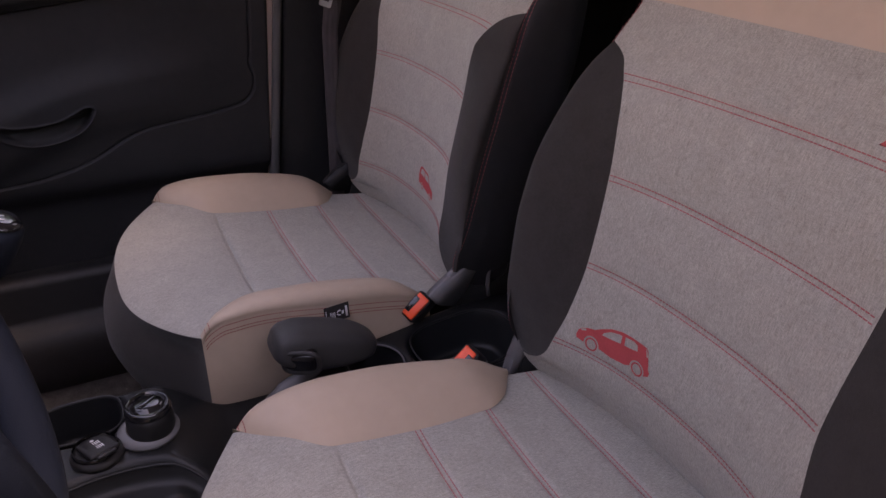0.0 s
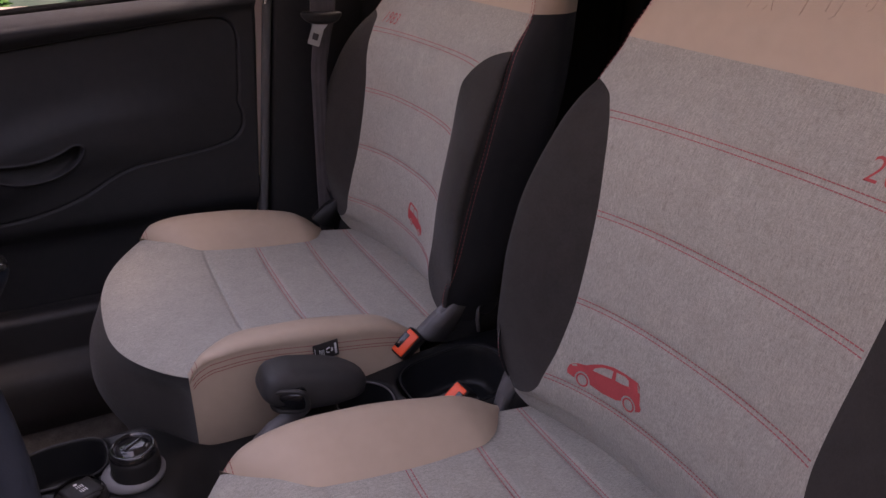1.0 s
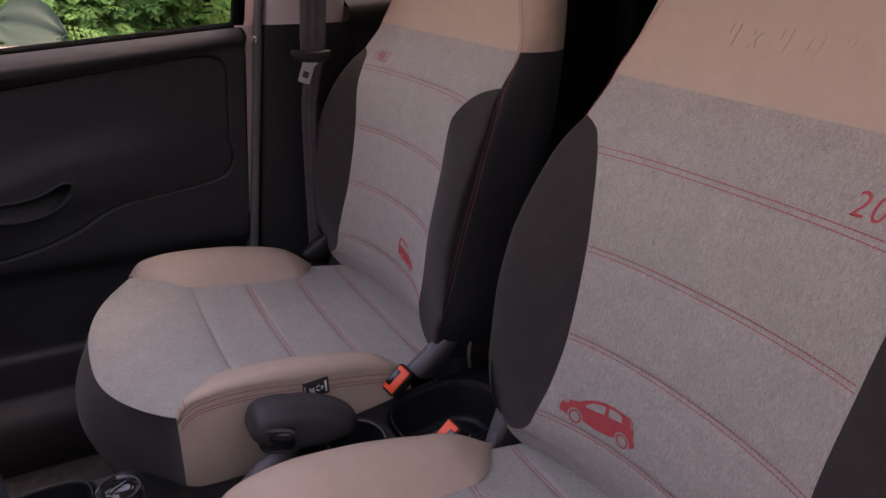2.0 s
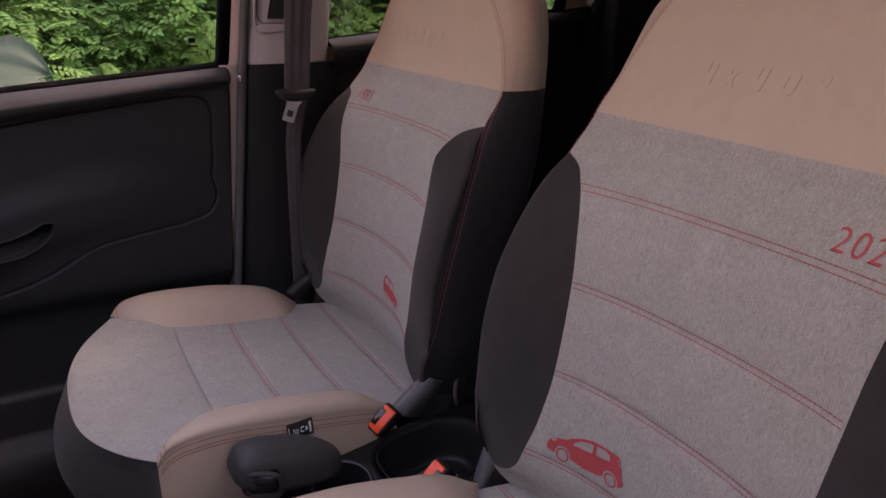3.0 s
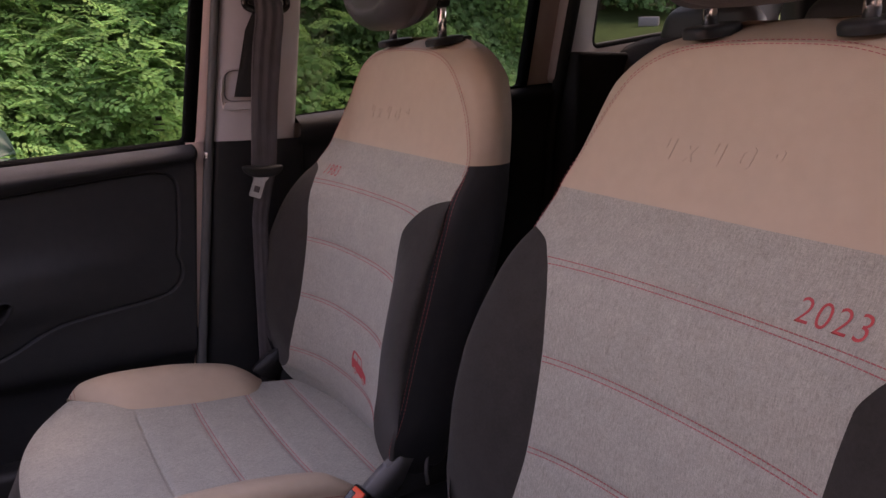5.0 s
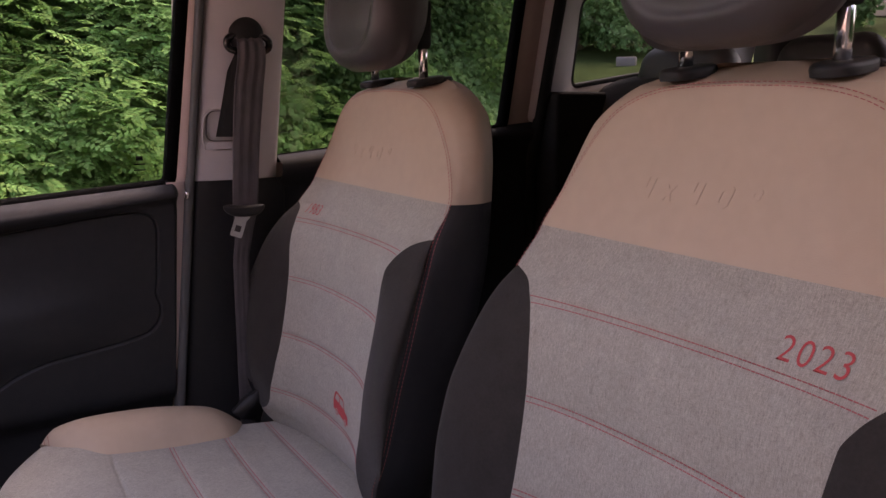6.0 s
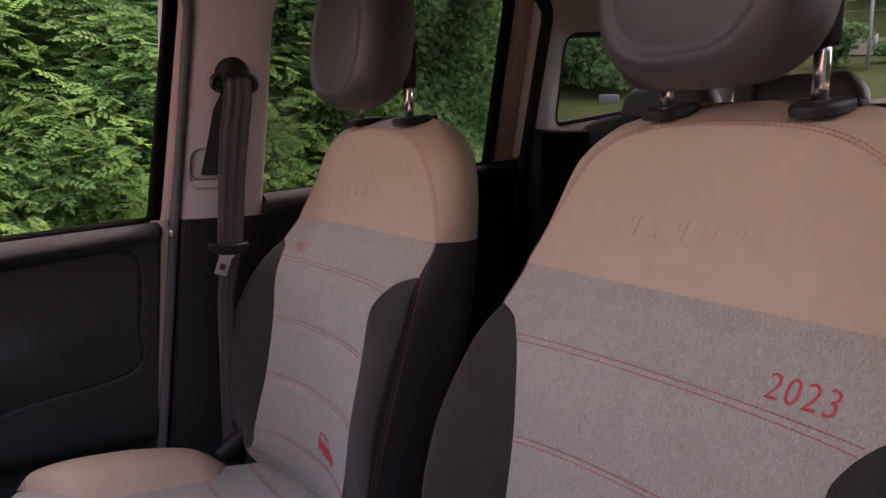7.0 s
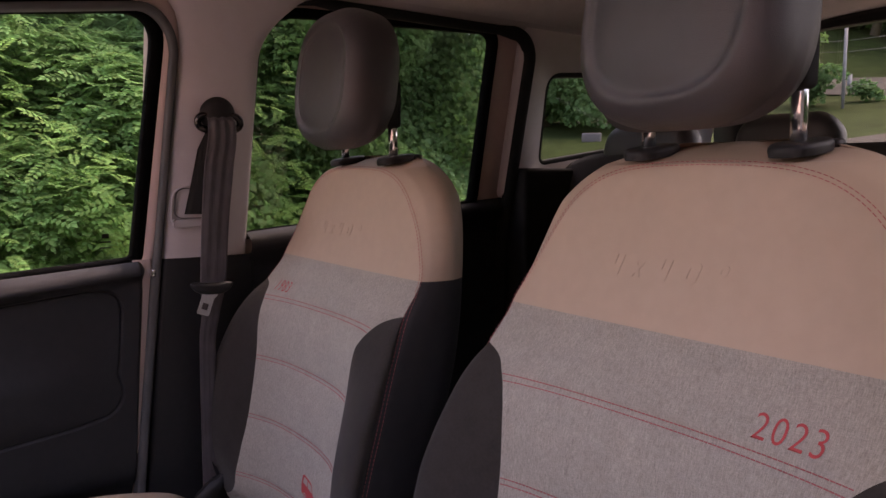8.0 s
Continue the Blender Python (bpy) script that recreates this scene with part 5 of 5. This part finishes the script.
tagged(yh, "backing block of the added unseen hedge, coloured as leaf shade", "hedge", kind="backdrop")
# unseen wall added to cut front sky light and return a reddish bounce
yw = part("yard_wall", rounded_box(-5.0, 0.6, 4.3, 4.55, GROUND - 0.05, 3.1, 0.02), M_BOUNCE_WALL, None)
tagged(yw, "added unseen wall that blocks sky and bounces reddish light", "wall", kind="structure")


# ---------- belt, console and small things ----------
def ribbon(path, width, thick, side):
    """Flat webbing along a path; side: way across it, one for all or one per point."""
    rows = []
    for i, p in enumerate(path):
        p = Vector(p)
        w = Vector(side[i] if isinstance(side, list) else side).normalized() * width[i] / 2 if isinstance(width, list) else Vector(side).normalized() * width / 2
        a, b = Vector(path[max(i - 1, 0)]), Vector(path[min(i + 1, len(path) - 1)])
        n = w.cross(b - a).normalized() * thick / 2
        rows.append([p - w + n, p - w * 0.33 + n * 1.4, p + w * 0.33 + n * 1.4, p + w + n, p + w - n, p - w - n])
    return grid(rows, close_u=True)


belt = empty("seat_belt", "dark seat belt hanging from the door pillar with steel tongue", "seat belt")
bx = 0.589
path = [(bx - 0.004, 0.4235, 1.066), (bx - 0.017, 0.4235, 1.056), (bx - 0.018, 0.4230, 1.036), (bx - 0.008, 0.4275, 0.974), (bx - 0.002, 0.4360, 0.870), (bx, 0.4430, 0.757), (bx + 0.006, 0.4470, 0.70), (bx + 0.012, 0.4530, 0.645), (bx + 0.016, 0.4540, 0.50), (bx + 0.02, 0.4540, 0.20)]
along = [curve([-p[2] for p in path], [p[k] for p in path]) for k in (0, 1)]
wide = curve([-p[2] for p in path], (0.044, 0.048, 0.050, 0.052, 0.049, 0.046, 0.032, 0.029, 0.028, 0.028))
rows = []
for z in frange(1.066, 0.20, 170):
    x, y, w = along[0](-z), along[1](-z), wide(-z)
    rows.append([])
    for face in (1, -1):
        for q in frange(-1, 1, 18)[::face]:
            fold = 0.0019 * math.sin(9.5 * q + 3.0 * z) * min(1.0, max(0.15, (z - 0.72) * 3.0)) + 0.0018 * (1 - q * q)
            rows[-1].append((x + 0.15 * w * q / 2 - fold - face * 0.0007, y + w * q / 2, z))
part("webbing", grid(rows, close_u=True), M_BELT, belt, "dark grey-black woven webbing")
# return run of the same webbing, coloured blacker to stand for shade
part("webbing", ribbon([(bx + 0.012, 0.432, 1.05), (bx + 0.020, 0.452, 0.95), (bx + 0.035, 0.463, 0.885)], 0.036, 0.0018, (0.6, 1, 0)), M_RUBBER, belt, "return webbing with its shade put into a blacker colour")
part("loop_cover", lathe([(0.0, 0.017), (0.016, 0.0155), (0.028, 0.010), (0.033, 0.0), (0.033, -0.03)], (0.596, 0.4225, 1.072), (-1, 0, 0.05)), M_PLASTIC, belt, "black plastic loop cover")
loop = [(0.589 + 0.003 * math.cos(a), 0.4225 + 0.039 * math.copysign(abs(math.cos(a)) ** 0.6, math.cos(a)), 1.055 + 0.015 * math.copysign(abs(math.sin(a)) ** 0.8, math.sin(a))) for a in frange(0, 2 * math.pi, 28)[:-1]]
part("loop", tube(loop, 0.0065, 10, closed=True), M_GLOSS, belt, "black belt loop")
rows = []
for k in frange(0, 1, 40):  # a bar whose ends turn up into ears
    q = -math.cos(math.pi * k)
    r = max(0.02, (1 - abs(q) ** 5) ** 0.5)
    zt, zb = 0.0070 + 0.005 * q * q, -0.0145 + 0.011 * abs(q) ** 3
    zm, zh, dp = (zt + zb) / 2, (zt - zb) / 2 * r, (0.0105 - 0.004 * q * q) * r
    rows.append([(dp * math.copysign(abs(math.cos(a)) ** 0.7, math.cos(a)) - 0.002 * (1 - q * q), 0.041 * q, zm + zh * math.copysign(abs(math.sin(a)) ** 0.7, math.sin(a))) for a in frange(0, 2 * math.pi, 28)[:-1]])
grip = grid(rows, close_u=True)
bmesh.ops.holes_fill(grip, edges=grip.edges[:])
part("tongue_grip", moved(grip, pose(0.579, 0.449, 0.752, 3, 0, 5)), M_PLASTIC, belt, "black plastic tongue grip")
bm = flat_shape([arc_outline([(-0.0115, -0.038), (-0.0115, -0.004), (-0.018, 0.008), (0.018, 0.008), (0.0115, -0.004), (0.0115, -0.038)], 0.003, 2), [(-0.006, -0.028), (-0.006, -0.016), (0.006, -0.016), (0.006, -0.028)]])
ext = bmesh.ops.extrude_face_region(bm, geom=bm.faces[:])
for v in [g for g in ext["geom"] if isinstance(g, bmesh.types.BMVert)]:
    v.co.z += 0.0024
part("tongue", moved(bm, Matrix.Translation((0.574, 0.4565, 0.737)) @ pose(0, 0, 0, 21, 4, 0) @ Matrix(((0, 0, 1, 0), (-1, 0, 0, 0), (0, 1, 0, 0), (0, 0, 0, 1)))), M_STEEL, belt, "bright steel belt tongue", smooth=False)
# slot of the belt in the pillar
slot_o = arc_outline([(0.503, 0.856), (0.500, 0.938), (0.392, 0.938), (0.389, 0.862)], 0.030, 8)
part("belt_slot_rim", ring_slab(slot_o, grown(slot_o, -0.0020), -0.0432, -0.030), M_TRIM, pillar, "rounded rim of the belt slot")
# shadow line inside the slot, drawn as a dark grey ring
slot_i = arc_outline([(0.496, 0.876), (0.494, 0.934), (0.398, 0.934), (0.395, 0.876)], 0.018, 8)
part("belt_slot", ring_slab(slot_i, grown(slot_i, -0.0015), -0.0430, -0.030), M_HINGE, pillar, "dark grey ring painted as the shadow line of the belt slot")
part("belt_slot_lip", pane(arc_outline([(0.498, 0.860), (0.496, 0.875), (0.396, 0.875), (0.394, 0.864)], 0.005, 3), -0.0475, 1, 0.014), M_TRIM, pillar, "padded lower lip of the belt slot", smooth=False)

# centre tunnel and console
con = empty("centre_console", "black plastic centre console with cup holder and tray", "console")


def console_z(x, y):
    z = 0.31
    if y < 0.90:
        k = min((0.90 - y) / 0.10, 1)
        z = 0.31 - 0.062 * (3 * k * k - 2 * k**3)
    e = min(max((abs(x) - 0.085) / 0.03, 0), 1)
    z -= 0.05 * e**2.5
    d = (abs((x - 0.058) / 0.041) ** 3 + abs((y - 0.988) / 0.050) ** 3) ** (1 / 3)
    z -= 0.07 / (1 + math.exp(min((d - 1.0) / 0.03, 60)))
    d = math.hypot((x + 0.10) / 0.05, (y - 0.96) / 0.10)
    z -= 0.03 / (1 + math.exp((d - 1) / 0.05))
    if y < 0.74:  # higher between the seats, with a cup recess and a tray
        k = min((0.74 - y) / 0.07, 1)
        k = 3 * k * k - 2 * k**3
        z += (0.052 + 0.10 * min(max(0.58 - y, 0.0), 0.15)) * k
        d = math.hypot((x - 0.022) / 0.046, (y - 0.602) / 0.038)
        z -= 0.045 / (1 + math.exp(min((d - 1) / 0.05, 60)))
        d = (abs((x - 0.006) / 0.063) ** 3 + abs((y - 0.462) / 0.078) ** 3) ** (1 / 3)
        z -= 0.065 / (1 + math.exp(min((d - 1) / 0.035, 60)))
    return z


rows = []
for y in frange(0.28, 1.22, 420):
    row = [(-0.118, y, 0.02)] + [(x, y, console_z(x, y)) for x in frange(-0.115, 0.115, 130)] + [(0.118, y, 0.02)]
    rows.append(row)
part("console_body", grid(rows), M_CONSOLE, con, "black grained plastic console")
part("tray_rim", tube([(x, y, console_z(0.078, y) + 0.0005) for x, y in [(0.006 + 0.066 * math.copysign(abs(math.cos(a)) ** 0.667, math.cos(a)), 0.462 + 0.081 * math.copysign(abs(math.sin(a)) ** 0.667, math.sin(a))) for a in frange(0, 2 * math.pi, 48)[:-1]]], 0.0018, 6, closed=True), M_CONSOLE, con, "raised rim of the tray")
# ring and cup rim are lighter grey to give their arc highlights
part("tray_insert", lathe([(0.030, -0.02), (0.034, 0.012), (0.031, 0.013), (0.028, -0.02)], (0.0, 0.462, 0.252)), M_HINGE, con, "cup ring in the tray, greyed for its arc highlight")
part("cup_rim", tube([(0.022 + 0.048 * math.cos(a), 0.602 + 0.040 * math.sin(a), console_z(0.078, 0.602 + 0.040 * math.sin(a)) + 0.0005) for a in frange(0, 2 * math.pi, 40)[:-1]], 0.0016, 6, closed=True), M_HINGE, con, "rim of the cup recess, greyed for its highlight")
rows = []
for k, q in ((1.05, 0.3105), (1.03, 0.3128), (0.99, 0.3122), (0.96, 0.308), (0.92, 0.262), (0.86, 0.252), (0.02, 0.250)):
    rows.append([(0.058 + 0.041 * k * math.copysign(abs(math.cos(a)) ** 0.667, math.cos(a)), 0.988 + 0.050 * k * math.copysign(abs(math.sin(a)) ** 0.667, math.sin(a)), q) for a in frange(0, 2 * math.pi, 56)[:-1]])
part("cup_well", grid(rows, close_u=True), M_CONSOLE, con, "deep black cup holder")
arc = [(-0.10 + 0.052 * math.cos(a), 0.96 + 0.104 * math.sin(a)) for a in frange(-1.35, 1.0, 26)]
part("tray_edge", tube([(x, y, console_z(x, y) + 0.001) for x, y in arc], 0.0022, 8), M_CONSOLE, con, "raised edge of the side tray")
# rotary drive selector
sel = empty("drive_selector", "round black selector knob with glossy emblem cap", "knob")
kc = (-0.004, 0.908)
part("ring", lathe([(0.026, 0.0), (0.036, 0.001), (0.037, 0.006), (0.030, 0.011), (0.026, 0.011)], (kc[0] + 0.004, kc[1] + 0.004, 0.309)), M_GREYPL, sel, "silver-grey base ring")
part("grip", lathe([(0.0270, 0.0), (0.0285, 0.006), (0.0275, 0.022), (0.0262, 0.031), (0.0, 0.031)], (*kc, 0.318)), M_PLASTIC, sel, "black knurled grip")
part("collar", lathe([(0.0265, 0.0), (0.0275, 0.003), (0.0255, 0.009), (0.0225, 0.011), (0.0220, 0.0)], (*kc, 0.346)), M_GLOSS, sel, "glossy black collar")
part("cap", lathe([(0.0222, 0.0), (0.0200, 0.0035), (0.0120, 0.0058), (0.0, 0.0066)], (*kc, 0.352)), M_GLOSS, sel, "polished emblem cap")
part("emblem", moved(rounded_box(-0.003, 0.003, -0.013, 0.013, -0.001, 0.0016, 0.001, 2), pose(*kc, 0.3585, 0, 0, 40)), M_GLOSS, sel, "dark raised emblem stroke")
# power socket with lid
soc = empty("power_socket", "black power socket with closed flip lid", "socket")
part("collar", lathe([(0.0, 0.0), (0.030, 0.0), (0.0305, 0.006), (0.0265, 0.010), (0.0, 0.010)], (-0.016, 0.972, 0.308)), M_PLASTIC, soc, "round black socket")
part("ring", lathe([(0.0245, 0.0), (0.0265, 0.002), (0.0265, 0.005), (0.0245, 0.007)], (-0.015, 0.973, 0.3165)), M_GLOSS, soc, "gloss black rim")
lid_at = pose(-0.0200, 0.9700, 0.3255, 3, 6, 25)
lid = part("lid", moved(rounded_box(-0.0195, 0.0185, -0.0185, 0.0185, -0.003, 0.0035, 0.006, 3), lid_at), M_PLASTIC, soc, "black square flip lid with small white print")
part("finger_tab", moved(rounded_box(-0.0245, -0.0185, -0.012, 0.012, -0.003, 0.0020, 0.002, 2), lid_at), M_PLASTIC, lid, "black finger tab")
for k in range(4):
    for i in range(2):
        part("marking", moved(rounded_box(-0.0035 + 0.0010 * (k % 2), 0.0035, -0.0005, 0.0005, 0, 0.0004, 0.0002, 1), lid_at @ pose(-0.006 + 0.0095 * i, -0.004 + 0.0022 * k, 0.0034)), M_WHITE, lid, "pale printed bar")
part("marking", moved(lathe([(0.0, 0.0), (0.0022, 0.0), (0.0022, 0.0004), (0.0, 0.0004)], (0, 0, 0), sides=12), lid_at @ pose(0.011, 0.001, 0.0034)), M_WHITE, lid, "pale printed dot")

# parking brake lever
brake = empty("parking_brake", "thick black padded parking brake lever with gloss button", "brake lever")
cx = 0.03
STATIONS = [(0.7448, 0.376, 0.370, 0.002), (0.7440, 0.384, 0.363, 0.018), (0.7405, 0.389, 0.357, 0.027), (0.732, 0.393, 0.348, 0.032), (0.716, 0.3940, 0.338, 0.034), (0.690, 0.389, 0.327, 0.0345), (0.660, 0.380, 0.323, 0.0345), (0.635, 0.369, 0.322, 0.032), (0.618, 0.358, 0.322, 0.028), (0.607, 0.349, 0.323, 0.021), (0.6015, 0.341, 0.326, 0.011), (0.600, 0.335, 0.331, 0.002)]
tops, lows, wides = [curve([q[0] for q in STATIONS[::-1]], [q[k] for q in STATIONS[::-1]]) for k in (1, 2, 3)]
rows = []
for k in frange(0, 1, 60):
    py = 0.6724 - 0.0724 * math.cos(math.pi * k)
    zt, zb, a = tops(py), lows(py), wides(py)
    row = []
    for t in frange(0, 2 * math.pi, 44)[:-1]:
        c, q = math.copysign(abs(math.cos(t)) ** 0.62, math.cos(t)), math.copysign(abs(math.sin(t)) ** 0.62, math.sin(t))
        lean = 1 - 0.10 * q  # a little narrower on top
        row.append((cx + a * c * lean, py - 0.006 * q * min(1.0, a / 0.03), (zt + zb) / 2 + (zt - zb) / 2 * q))
    rows.append(row)
bm = grid(rows, close_u=True)
bmesh.ops.holes_fill(bm, edges=bm.edges[:])
part("grip", bm, M_PAD, brake, "black padded grip")
bn = Vector((-0.88, 0.42, -0.22)).normalized()
bw = bn.cross(Vector((0, 0, 1))).normalized()
bu = bw.cross(bn).normalized()
bm_at = Matrix.Translation((cx - 0.0270, 0.7130, 0.3555)) @ Matrix((bw, bu, bn)).transposed().to_4x4()
lip = [bm_at @ Vector((0.0235 * math.copysign(abs(math.cos(a)) ** 0.6, math.cos(a)), 0.0190 * math.copysign(abs(math.sin(a)) ** 0.6, math.sin(a)), 0.006)) for a in frange(0, 2 * math.pi, 36)[:-1]]
part("button_collar", tube(lip, 0.0034, 10, closed=True), M_PAD, brake, "padded collar of the button")
part("button", moved(rounded_box(-0.0212, 0.0212, -0.0168, 0.0168, -0.012, 0.0110, 0.0090, 5), bm_at), M_GLOSS, brake, "gloss black release button")
part("lever", tube([(cx, 0.675, 0.335), (cx, 0.692, 0.316), (cx, 0.712, 0.303), (cx, 0.733, 0.293), (cx, 0.750, 0.276), (cx, 0.760, 0.235)], [0.013, 0.012, 0.0115, 0.012, 0.014, 0.016], 14), M_HINGE, brake, "dark grey lever stem")
part("gaiter", lathe([(0.048, 0.0), (0.046, 0.014), (0.038, 0.030), (0.029, 0.048), (0.022, 0.062)], (cx, 0.752, 0.205)), M_PLASTIC, brake, "black rubber gaiter")


def buckle(x, y, z, out, flip=1):
    b = empty("belt_buckle", "black seat belt buckle with orange release button", "belt buckle", "belt buckles", at=(x, y, z))
    L = Vector((0, -0.75, 0.66))
    N = (Vector(out) - L * L.dot(Vector(out))).normalized()
    W = L.cross(N).normalized()
    m = Matrix((W, L, N)).transposed().to_4x4() @ Matrix.Diagonal((flip * 0.87, 0.87, 0.87, 1))
    part("housing", moved(rounded_box(-0.0150, 0.0150, -0.027, 0.027, -0.045, 0.0, 0.005, 3), m), M_PLASTIC, b, "black plastic housing")
    part("button", moved(rounded_box(-0.0115, 0.0115, -0.0235, 0.0235, -0.004, 0.0035, 0.002, 2), m), M_ORANGE, b, "bright orange release button")
    part("slot", moved(rounded_box(-0.0125, -0.002, -0.0155, 0.0155, -0.004, 0.0045, 0.0015, 2), m), M_GLOSS, b, "dark tongue slot")
    part("stalk", tube([m @ Vector((0, -0.002, -0.035)), m @ Vector((0, -0.006, -0.07)), (0, -0.02, -0.14)], 0.009, 8), M_PLASTIC, b, "black stalk")


buckle(0.076, 0.514, 0.343, (-0.6, 0.528, 0.6))
buckle(-0.074, 0.514, 0.341, (-0.4, 0.55, 0.75), -1)

# care tag on the passenger cushion
tagob = empty("care_tag", "small black sewn care tag with white print", "tag")
tx = SEAT_X - 0.2665
part("flag", moved(rounded_box(-0.0008, 0.0008, -0.0185, 0.0185, -0.0145, 0.0145, 0.0006, 1), pose(tx - 0.003, 0.6400, 0.3690, -5, -6, 0)), M_DARK, tagob, "black woven flag")
tag_at = pose(tx - 0.003, 0.6400, 0.3690, -5, -6, 0)
for dy, dz, h, w in ((-0.0140, 0.0, 0.019, 0.0032), (-0.0095, 0.0, 0.006, 0.0012), (0.0035, -0.002, 0.011, 0.0010), (0.0055, -0.001, 0.009, 0.0010), (0.0075, -0.002, 0.011, 0.0010), (0.0095, 0.001, 0.007, 0.0010), (0.0125, -0.005, 0.005, 0.0022), (0.0160, 0.0, 0.018, 0.0009)):
    part("marking", moved(rounded_box(-0.0014, -0.0009, -w / 2, w / 2, -h / 2, h / 2, 0.0002, 1), tag_at @ pose(0, dy, dz)), M_WHITE, tagob, "pale printed bar")
for k in range(3):  # sorting symbol: three bent strokes round a triangle
    a0 = 2 * math.pi * k / 3 + 0.3
    pts = [tag_at @ Vector((-0.0012, -0.0042 + 0.0042 * math.cos(a0 + b), 0.0042 * math.sin(a0 + b))) for b in (0.0, 0.5, 1.0, 1.5)]
    part("marking", tube(pts, [0.0005, 0.0009, 0.0009, 0.0012], 6), M_WHITE, tagob, "pale curved stroke")

# dash-mounted gear lever
gear = empty("gear_lever", "black gear lever knob with bright cap on the dashboard", "gear lever")
part("knob", lathe([(0.010, -0.045), (0.016, -0.032), (0.021, -0.010), (0.0245, 0.015), (0.0245, 0.024), (0.021, 0.030), (0.0, 0.031)], (0.055, 1.021, 0.568), (-0.15, -0.40, 1)), M_WHEEL, gear, "dark stitched leather knob")
part("cap", lathe([(0.0215, 0.0), (0.0205, 0.003), (0.010, 0.005), (0.0, 0.005)], (0.0505, 1.0095, 0.5965), (-0.15, -0.40, 1)), M_GLOSS, gear, "gloss black shift pattern cap")
for q in (-0.004, 0.004):
    part("marking", moved(rounded_box(-0.0006, 0.0006, -0.005, 0.005, 0, 0.0008, 0.0003, 1), pose(0.0505, 1.0095, 0.6005, 21, -8, 0) @ pose(q, 0, 0.0012)), M_WHITE, gear, "pale printed bar")
part("stem", tube([(0.058, 1.033, 0.543), (0.07, 1.12, 0.46), (0.07, 1.2, 0.42)], 0.009, 10), M_GLOSS, gear, "black stem")
part("tower", rounded_box(-0.06, 0.20, 1.14, 1.24, 0.1, 0.66, 0.03), M_PLASTIC, dash, "centre stack")

# steering wheel
sw = empty("steering_wheel", "blue-black leather steering wheel", "steering wheel")
wm = Matrix.Translation((-0.36, 1.045, 0.72)) @ pose(0, 0, 0, 90 - 20)
ringp = [wm @ Vector((0.178 * math.cos(a), 0.178 * math.sin(a), 0)) for a in frange(0, 2 * math.pi, 64)[:-1]]
part("rim", tube(ringp, 0.0165, 14, closed=True), M_WHEEL, sw, "leather rim")
part("hub", moved(lathe([(0.0, 0.03), (0.05, 0.028), (0.075, 0.015), (0.08, -0.02), (0.0, -0.03)], (0, 0, 0)), wm), M_WHEEL, sw, "airbag hub")
for a in (0, math.pi, -math.pi / 2):
    part("spoke", tube([wm @ Vector((0.06 * math.cos(a), 0.06 * math.sin(a), 0)), wm @ Vector((0.17 * math.cos(a), 0.17 * math.sin(a), 0))], [0.022, 0.015], 10), M_WHEEL, sw, "spoke")

part("column", tube([wm @ Vector((0, 0, -0.01)), wm @ Vector((0, 0, -0.12)), wm @ Vector((0, 0, -0.35))], [0.04, 0.05, 0.06], 14), M_PLASTIC, sw, "black steering column shroud")

# door catch and glass markings
part("catch", rounded_box(0.655, 0.675, 0.528, 0.536, 0.768, 0.782, 0.003), M_CHROME, door, "small chrome catch")
for k in range(3):
    part("glass_marking", moved(rounded_box(-0.0006, 0.0, -0.006 - 0.004 * (k > 0), 0.006 + 0.004 * (k > 0), -0.0012 - 0.003 * (k == 0), 0.0012 + 0.003 * (k == 0), 0.0002, 1), pose(side_x(0.84 - 0.010 * k, -0.001), 0.607, 0.846 - 0.011 * k)), M_RUBBER, door, "small dark etched bar")
